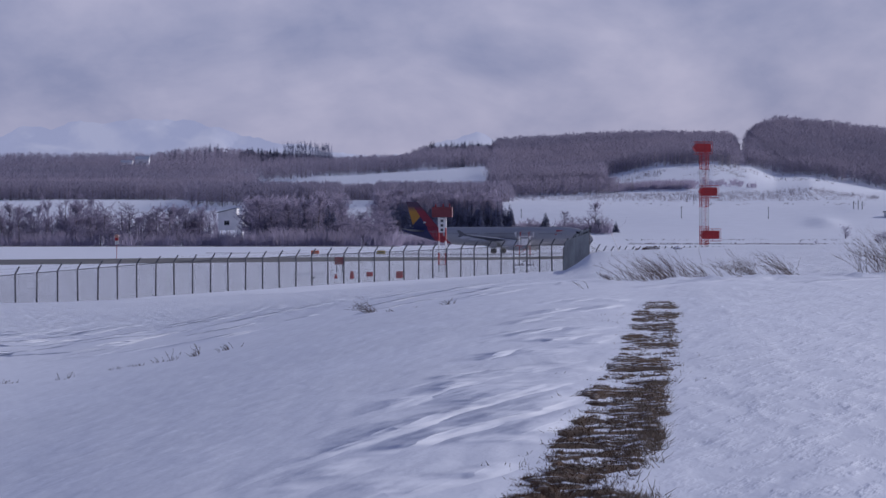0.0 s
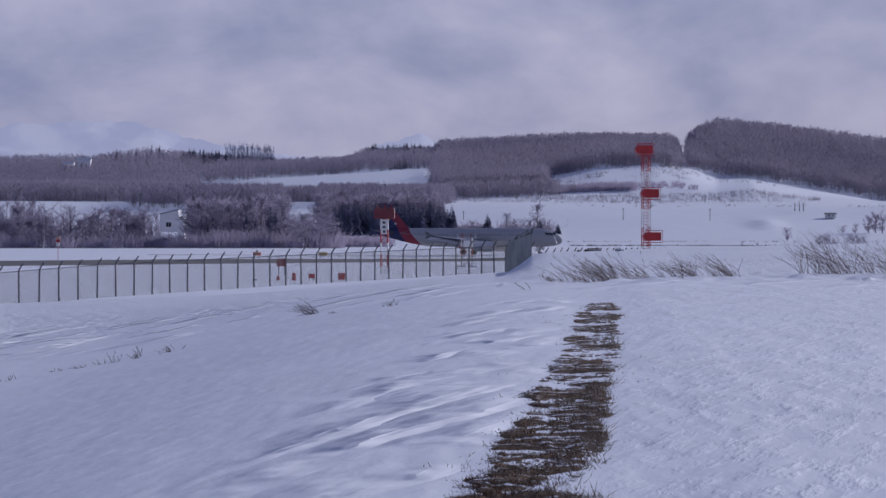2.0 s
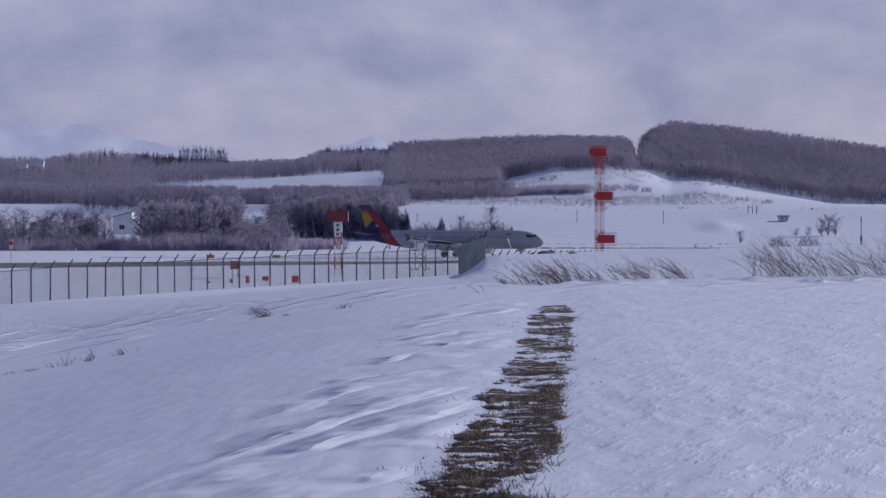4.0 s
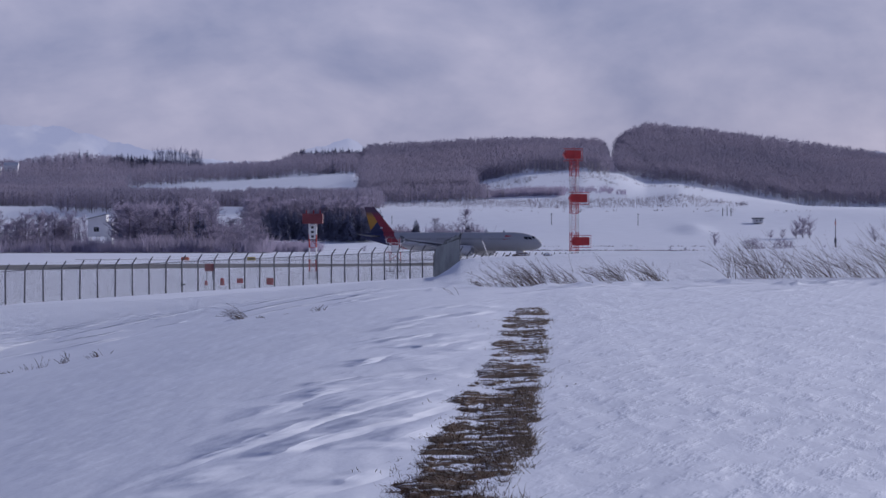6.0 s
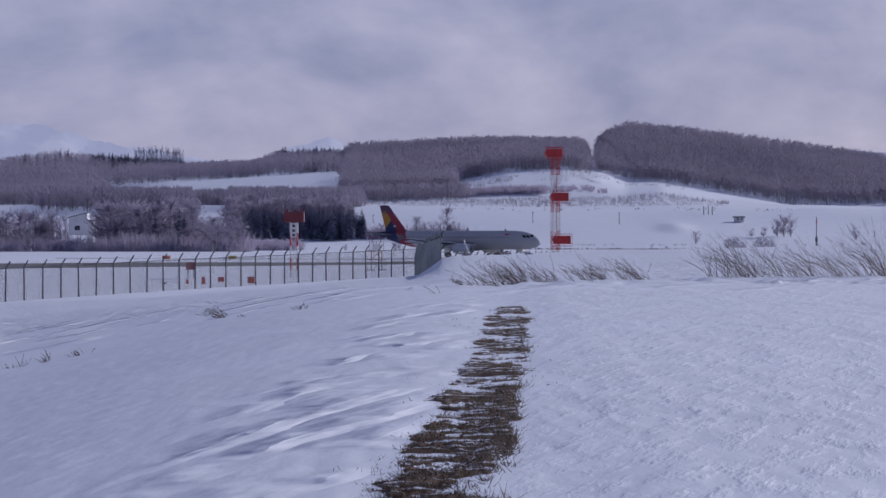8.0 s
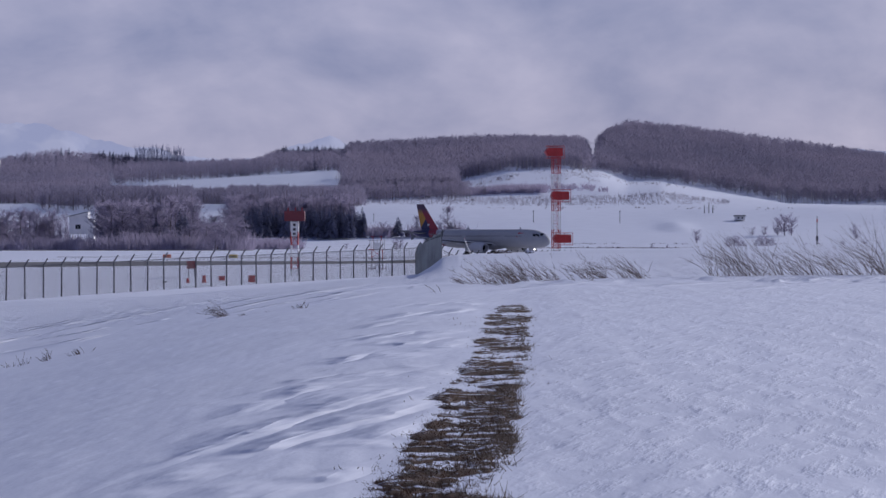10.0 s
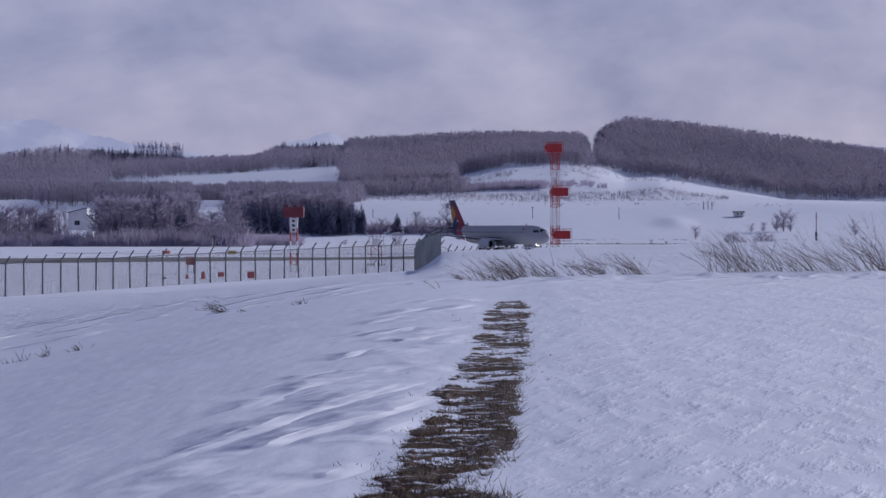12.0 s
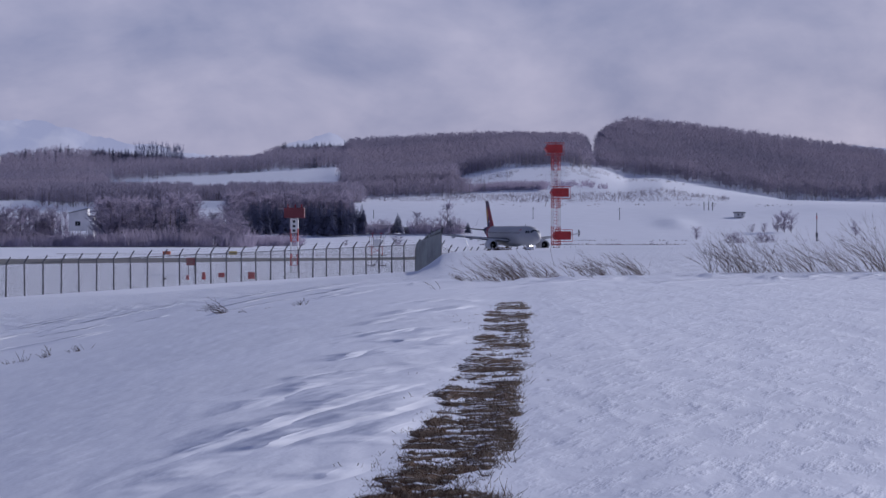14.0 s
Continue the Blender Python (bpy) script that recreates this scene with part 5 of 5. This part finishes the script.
def dust_with_snow(m):
    """Snow lodged between the grass in small drawn-out flecks."""
    t = m.node_tree
    b = t.nodes["Principled BSDF"]
    b.inputs["Specular IOR Level"].default_value = 0.1
    brown = b.inputs["Base Color"].links[0].from_socket
    tc, mp, n, ramp, mix = (t.nodes.new("ShaderNode" + k) for k in ("TexCoord", "Mapping", "TexNoise", "ValToRGB", "Mix"))
    mp.inputs["Scale"].default_value = (2.0, 5.0, 5.0)
    n.inputs["Scale"].default_value, n.inputs["Detail"].default_value, n.inputs["Roughness"].default_value = 1.0, 4.0, 0.66
    ramp.color_ramp.elements[0].position, ramp.color_ramp.elements[1].position = 0.54, 0.62
    mix.data_type = "RGBA"
    mix.inputs["B"].default_value = (0.78, 0.80, 0.85, 1)
    t.links.new(tc.outputs["Object"], mp.inputs["Vector"])
    t.links.new(mp.outputs[0], n.inputs["Vector"])
    t.links.new(n.outputs["Fac"], ramp.inputs["Fac"])
    t.links.new(ramp.outputs[0], mix.inputs["Factor"])
    t.links.new(brown, mix.inputs["A"])
    t.links.new(mix.outputs["Result"], b.inputs["Base Color"])


dust_with_snow(TURF)
STRAW = material("dry_straw", (0.25, 0.195, 0.13), .85, vary=.3, scale=2, fine=20, random_amount=.35)
STRAW_DARK = material("brown_dead_grass", (0.12, 0.068, 0.038), .9, vary=.4, scale=2, fine=20, random_amount=.4)
STALK = material("dead_weed_stalk", (0.17, 0.125, 0.10), .9, vary=.3, scale=2, fine=20, random_amount=.3)


def ground_at(X, Y):
    return float(ground_height(X, Y)) + drift(X, Y)


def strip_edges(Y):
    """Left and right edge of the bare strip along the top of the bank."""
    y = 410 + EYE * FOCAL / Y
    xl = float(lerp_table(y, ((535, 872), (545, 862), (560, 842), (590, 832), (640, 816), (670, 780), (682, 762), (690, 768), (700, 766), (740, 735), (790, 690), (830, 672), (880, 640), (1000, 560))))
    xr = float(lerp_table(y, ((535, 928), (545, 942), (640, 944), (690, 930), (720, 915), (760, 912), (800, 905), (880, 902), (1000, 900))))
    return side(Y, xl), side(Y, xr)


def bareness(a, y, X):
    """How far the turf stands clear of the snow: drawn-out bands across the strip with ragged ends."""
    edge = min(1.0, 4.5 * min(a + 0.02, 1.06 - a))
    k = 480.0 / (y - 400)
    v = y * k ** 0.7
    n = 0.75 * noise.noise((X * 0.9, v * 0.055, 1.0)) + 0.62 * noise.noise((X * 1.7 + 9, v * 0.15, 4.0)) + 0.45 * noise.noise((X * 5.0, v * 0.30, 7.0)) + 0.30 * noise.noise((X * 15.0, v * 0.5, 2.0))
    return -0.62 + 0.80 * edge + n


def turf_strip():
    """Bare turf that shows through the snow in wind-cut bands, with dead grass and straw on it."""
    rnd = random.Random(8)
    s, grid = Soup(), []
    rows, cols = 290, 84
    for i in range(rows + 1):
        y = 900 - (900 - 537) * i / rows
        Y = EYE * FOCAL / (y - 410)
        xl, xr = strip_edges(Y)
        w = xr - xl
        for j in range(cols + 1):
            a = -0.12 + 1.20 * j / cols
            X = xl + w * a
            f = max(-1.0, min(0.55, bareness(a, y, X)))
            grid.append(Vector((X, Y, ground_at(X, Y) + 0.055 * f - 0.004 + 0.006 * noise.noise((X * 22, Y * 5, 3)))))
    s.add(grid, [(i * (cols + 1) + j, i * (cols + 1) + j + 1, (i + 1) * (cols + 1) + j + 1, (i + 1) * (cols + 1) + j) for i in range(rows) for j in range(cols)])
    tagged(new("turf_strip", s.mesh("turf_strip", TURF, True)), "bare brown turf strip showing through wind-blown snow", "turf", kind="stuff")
    straw, brown = Soup(), Soup()
    made = 0
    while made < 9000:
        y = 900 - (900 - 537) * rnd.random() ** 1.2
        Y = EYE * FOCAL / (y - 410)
        xl, xr = strip_edges(Y)
        a = rnd.uniform(-.08, 1.04)
        X = xl + (xr - xl) * a
        f = bareness(a, y, X)
        if f < -0.05 and rnd.random() > (0.10 if f > -0.6 else 0.02):
            continue
        made += 1
        b0 = Vector((X, Y, ground_at(X, Y) + max(0.0, 0.05 * min(f, .55)) - .01))
        pale = rnd.random() < .18 + .55 * max(0.0, a) ** 6
        for _k in range(3):
            ln = rnd.uniform(.02, .055) * (1.0 + 1.6 * max(0.0, a) ** 4 if pale else 1.0)
            d = Vector((rnd.gauss(-.3, 1.0), rnd.gauss(0, .5), rnd.uniform(.08, .6) * (2.0 if pale else 1.0))).normalized()
            q = b0 + Vector((rnd.gauss(0, .02), rnd.gauss(0, .04), 0))
            wv = Vector((rnd.uniform(.002, .004), 0, 0))
            (straw if pale else brown).add([q - wv, q + wv, q + d * ln], [(0, 1, 2)])
    tagged(new("straw", straw.mesh("straw", STRAW)), "dry straw-coloured grass on the bare strip", "dry grass", kind="stuff")
    tagged(new("dead_grass", brown.mesh("dead_grass", STRAW_DARK)), "brown dead grass matted over the bare strip", "dead grass", kind="stuff")


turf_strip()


def weed_clump(X, Y, w, h, n, seed, lean=-0.75, label="clump of dry leaning weed stalks in snow", group="weed clumps", mat=None, thick=.0048):
    """Dry stalks that rise from the snow and lean with the wind, with side twigs."""
    rnd = random.Random(seed)
    z0 = ground_at(X, Y)
    ob = thing("weed_clump", pose(X, Y, z0 - .05), label, "weeds", group)
    stalks, twigs = Soup(), Soup()
    roots = [(rnd.gauss(0, .42) * w, rnd.gauss(0, .5)) for _ in range(max(3, int(n / 3)))]
    for i in range(n):
        rx, ry = rnd.choice(roots)
        bx, by = rx + rnd.gauss(0, .05), ry + rnd.gauss(0, .08)
        b = Vector((bx, by, ground_at(X + bx, Y + by) - z0))
        ln = h * rnd.uniform(.45, 1.15)
        d = Vector((lean + rnd.gauss(0, .5), rnd.gauss(0, .4), 1)).normalized()
        m = b + d * ln * .5
        e = m + (d + Vector((lean * .5, 0, -.2))).normalized() * ln * .5
        r = thick * rnd.uniform(.7, 1.5)
        stalks.path([b, m, e], [r, r * .8, r * .35], 3)
        for _ in range(6):
            p = m.lerp(e, rnd.random()) if rnd.random() < .7 else b.lerp(m, rnd.random())
            q = p + (d + Vector((rnd.gauss(0, .6), rnd.gauss(0, .5), rnd.gauss(.1, .4)))).normalized() * ln * rnd.uniform(.12, .3)
            sd = Vector((.6, .2, .4)).normalized() * thick * .55
            twigs.add([p - sd, p + sd, q], [(0, 1, 2)])
    tagged(part("stem_tuft", stalks, mat or STALK, ob), kind="stuff")
    tagged(part("twig_spray", twigs, mat or STALK, ob), kind="stuff")
    return ob


for i, (x, D, wpx, hpx, n, lean) in enumerate(((905, 101, 60, 46, 110, -.8), (950, 103, 70, 40, 90, -.7), (850, 99, 70, 24, 45, -1.2), (1068, 108, 44, 42, 70, -.8), (1122, 108, 36, 44, 60, -.75),
                                              (1268, 112, 24, 62, 34, -.3), (1310, 112, 60, 70, 130, -.65), (1345, 113, 50, 60, 60, -.5), (1390, 113, 60, 50, 60, -.7), (1450, 113, 70, 60, 110, -.7), (1510, 113, 60, 60, 90, -.8), (1560, 113, 50, 85, 90, -.6), (1010, 104, 60, 16, 25, -.8))):
    X = side(D, x)
    weed_clump(X, D, wpx * D / FOCAL, hpx * D / FOCAL * 1.25, int(n * (.95 if x < 1200 else .62)), 100 + i, lean)
for i, (x, D, wpx, hpx, n, lean) in enumerate(((396, 88, 20, 32, 26, -1.7), (60, 72, 60, 10, 26, -.2), (92, 74, 14, 18, 10, -.1), (140, 73, 30, 12, 22, -.5), (540, 82, 26, 12, 14, -.2), (-255, 70, 16, 10, 14, .2), (-150, 70, 18, 12, 10, .0), (40, 72, 8, 22, 4, 0.0), (430, 84, 60, 6, 14, -.4), (-40, 72, 70, 8, 26, -.3), (775, 88, 16, 18, 4, -.8))):
    X = side(D, x)
    weed_clump(X, D, wpx * D / FOCAL, hpx * D / FOCAL * 1.3, n, 200 + i, lean, "thin tuft of dry weeds in the snow", "weed tufts", None, .005)
rs = random.Random(77)
for i in range(34):
    Y = rs.uniform(20, 60)
    xl, xr = strip_edges(Y)
    X = xl - rs.uniform(.02, .45) if rs.random() < .7 else xr + rs.uniform(.02, .25)
    weed_clump(X, Y, .08, rs.uniform(.03, .09), rs.randint(4, 9), 300 + i, rs.uniform(-.6, .6), "small tuft of dry grass at the strip's edge", "grass tufts", STRAW, .003)


def fallen_pole():
    """A pale stake that leans out of the bank."""
    D = 176.0
    a, b = Vector((side(D, 834), D, rise(D, 449))), Vector((side(D, 821), D, rise(D, 417)))
    g = ground_at(a.x, a.y)
    ob = thing("leaning_stake", pose(a.x, a.y, g - .1), "pale leaning wooden stake in the snow bank", "stake")
    s = Soup()
    s.tube((0, 0, 0), (b.x - a.x, 0, b.z - g + .1), .022, .018, 6)
    part("stake", s, WHITE_PAINT, ob)
    c = Soup()
    t = Vector((b.x - a.x, 0, b.z - g + .1))
    c.tube(t, t + Vector((-.005, 0, .02)), .024, n=6)
    part("cap", c, RED_PAINT, ob)


fallen_pole()


def debris(x, D, wpx, hpx, seed, label):
    """A heap of dark frozen clods lying on the crest."""
    rnd = random.Random(seed)
    X = side(D, x)
    s = Soup()
    k = D / FOCAL
    for i in range(26):
        c = Vector((rnd.gauss(0, wpx * k * .26), rnd.gauss(0, .3), 0))
        r = rnd.uniform(.05, .16)
        c.z = ground_at(X + c.x, D + c.y) - ground_at(X, D) + hpx * k * rnd.uniform(-.2, .6) * max(.1, 1 - abs(c.x) / (wpx * k * .5))
        ring = [[c + Vector((math.cos(a) * r * q * rnd.uniform(.8, 1.3), math.sin(a) * r * q, z * r)) for a in np.linspace(0, 6.283, 6, endpoint=False)] for q, z in ((.4, -1), (1, -.3), (.9, .35), (.3, .8))]
        s.loft(ring)
    ob = new("soil_heap", s.mesh("soil_heap", TURF))
    ob.matrix_basis = pose(X, D, ground_at(X, D))
    tagged(ob, label, "soil heap", "soil heaps", "stuff")


debris(884, 176, 30, 4, 1, "dark frozen soil and turf heaped on the snowy crest")
debris(898, 178, 10, 6, 2, "small dark clod on the snowy crest")
debris(935, 172, 10, 4, 3, "small dark clod on the snowy crest")


# ---- what moves ----
# seconds, nose sideways, nose distance, heading away from the line of sight
TAXI = ((0, 0.51, 687.86, 75.55), (1.5, 4.94, 687.0, 73.12), (3, 9.53, 685.43, 72.37), (4.2, 13.0, 683.7, 70.71), (5.5, 16.37, 681.4, 66.95), (7, 19.52, 678.22, 60.06), (8, 21.07, 675.83, 54.32), (9.2, 22.33, 672.69, 46.79), (10.3, 22.84, 669.58, 39.7), (11, 22.86, 667.5, 35.21), (12, 22.48, 664.39, 28.81), (13, 21.4, 661.15, 21.7), (14, 19.85, 657.79, 13.7))


def motions():
    rows = []
    for t, X, Y, h in TAXI:
        # the wheels stand on the apron: height taken between nose and main gear
        a = radians(h)
        under = [float(ground_height(X - d * math.sin(a), Y + d * math.cos(a))) for d in (5.1, 21.8)]
        rows.append((t, pose(X, Y, sum(under) / 2 + 0.04, 0, 0, h - 90)))
    walk(plane, rows)
    way = [0.0]
    for a, b in zip(TAXI, TAXI[1:]):
        way.append(way[-1] + math.hypot(b[1] - a[1], b[2] - a[2]))
    for ob, r, p in WHEELS:
        rows = []
        for i in range(len(TAXI)):
            rows.append((TAXI[i][0], way[i]))
        fine = []
        total = rows[-1][1]
        turn_step = radians(80) * r
        n = int(total / turn_step) + 2
        for k in range(n + 1):
            d = total * k / n
            t = float(np.interp(d, [q[1] for q in rows], [q[0] for q in rows]))
            fine.append((t, pose(*p) @ Matrix.Rotation(d / r, 4, "Y")))
        walk(ob, fine)


motions()
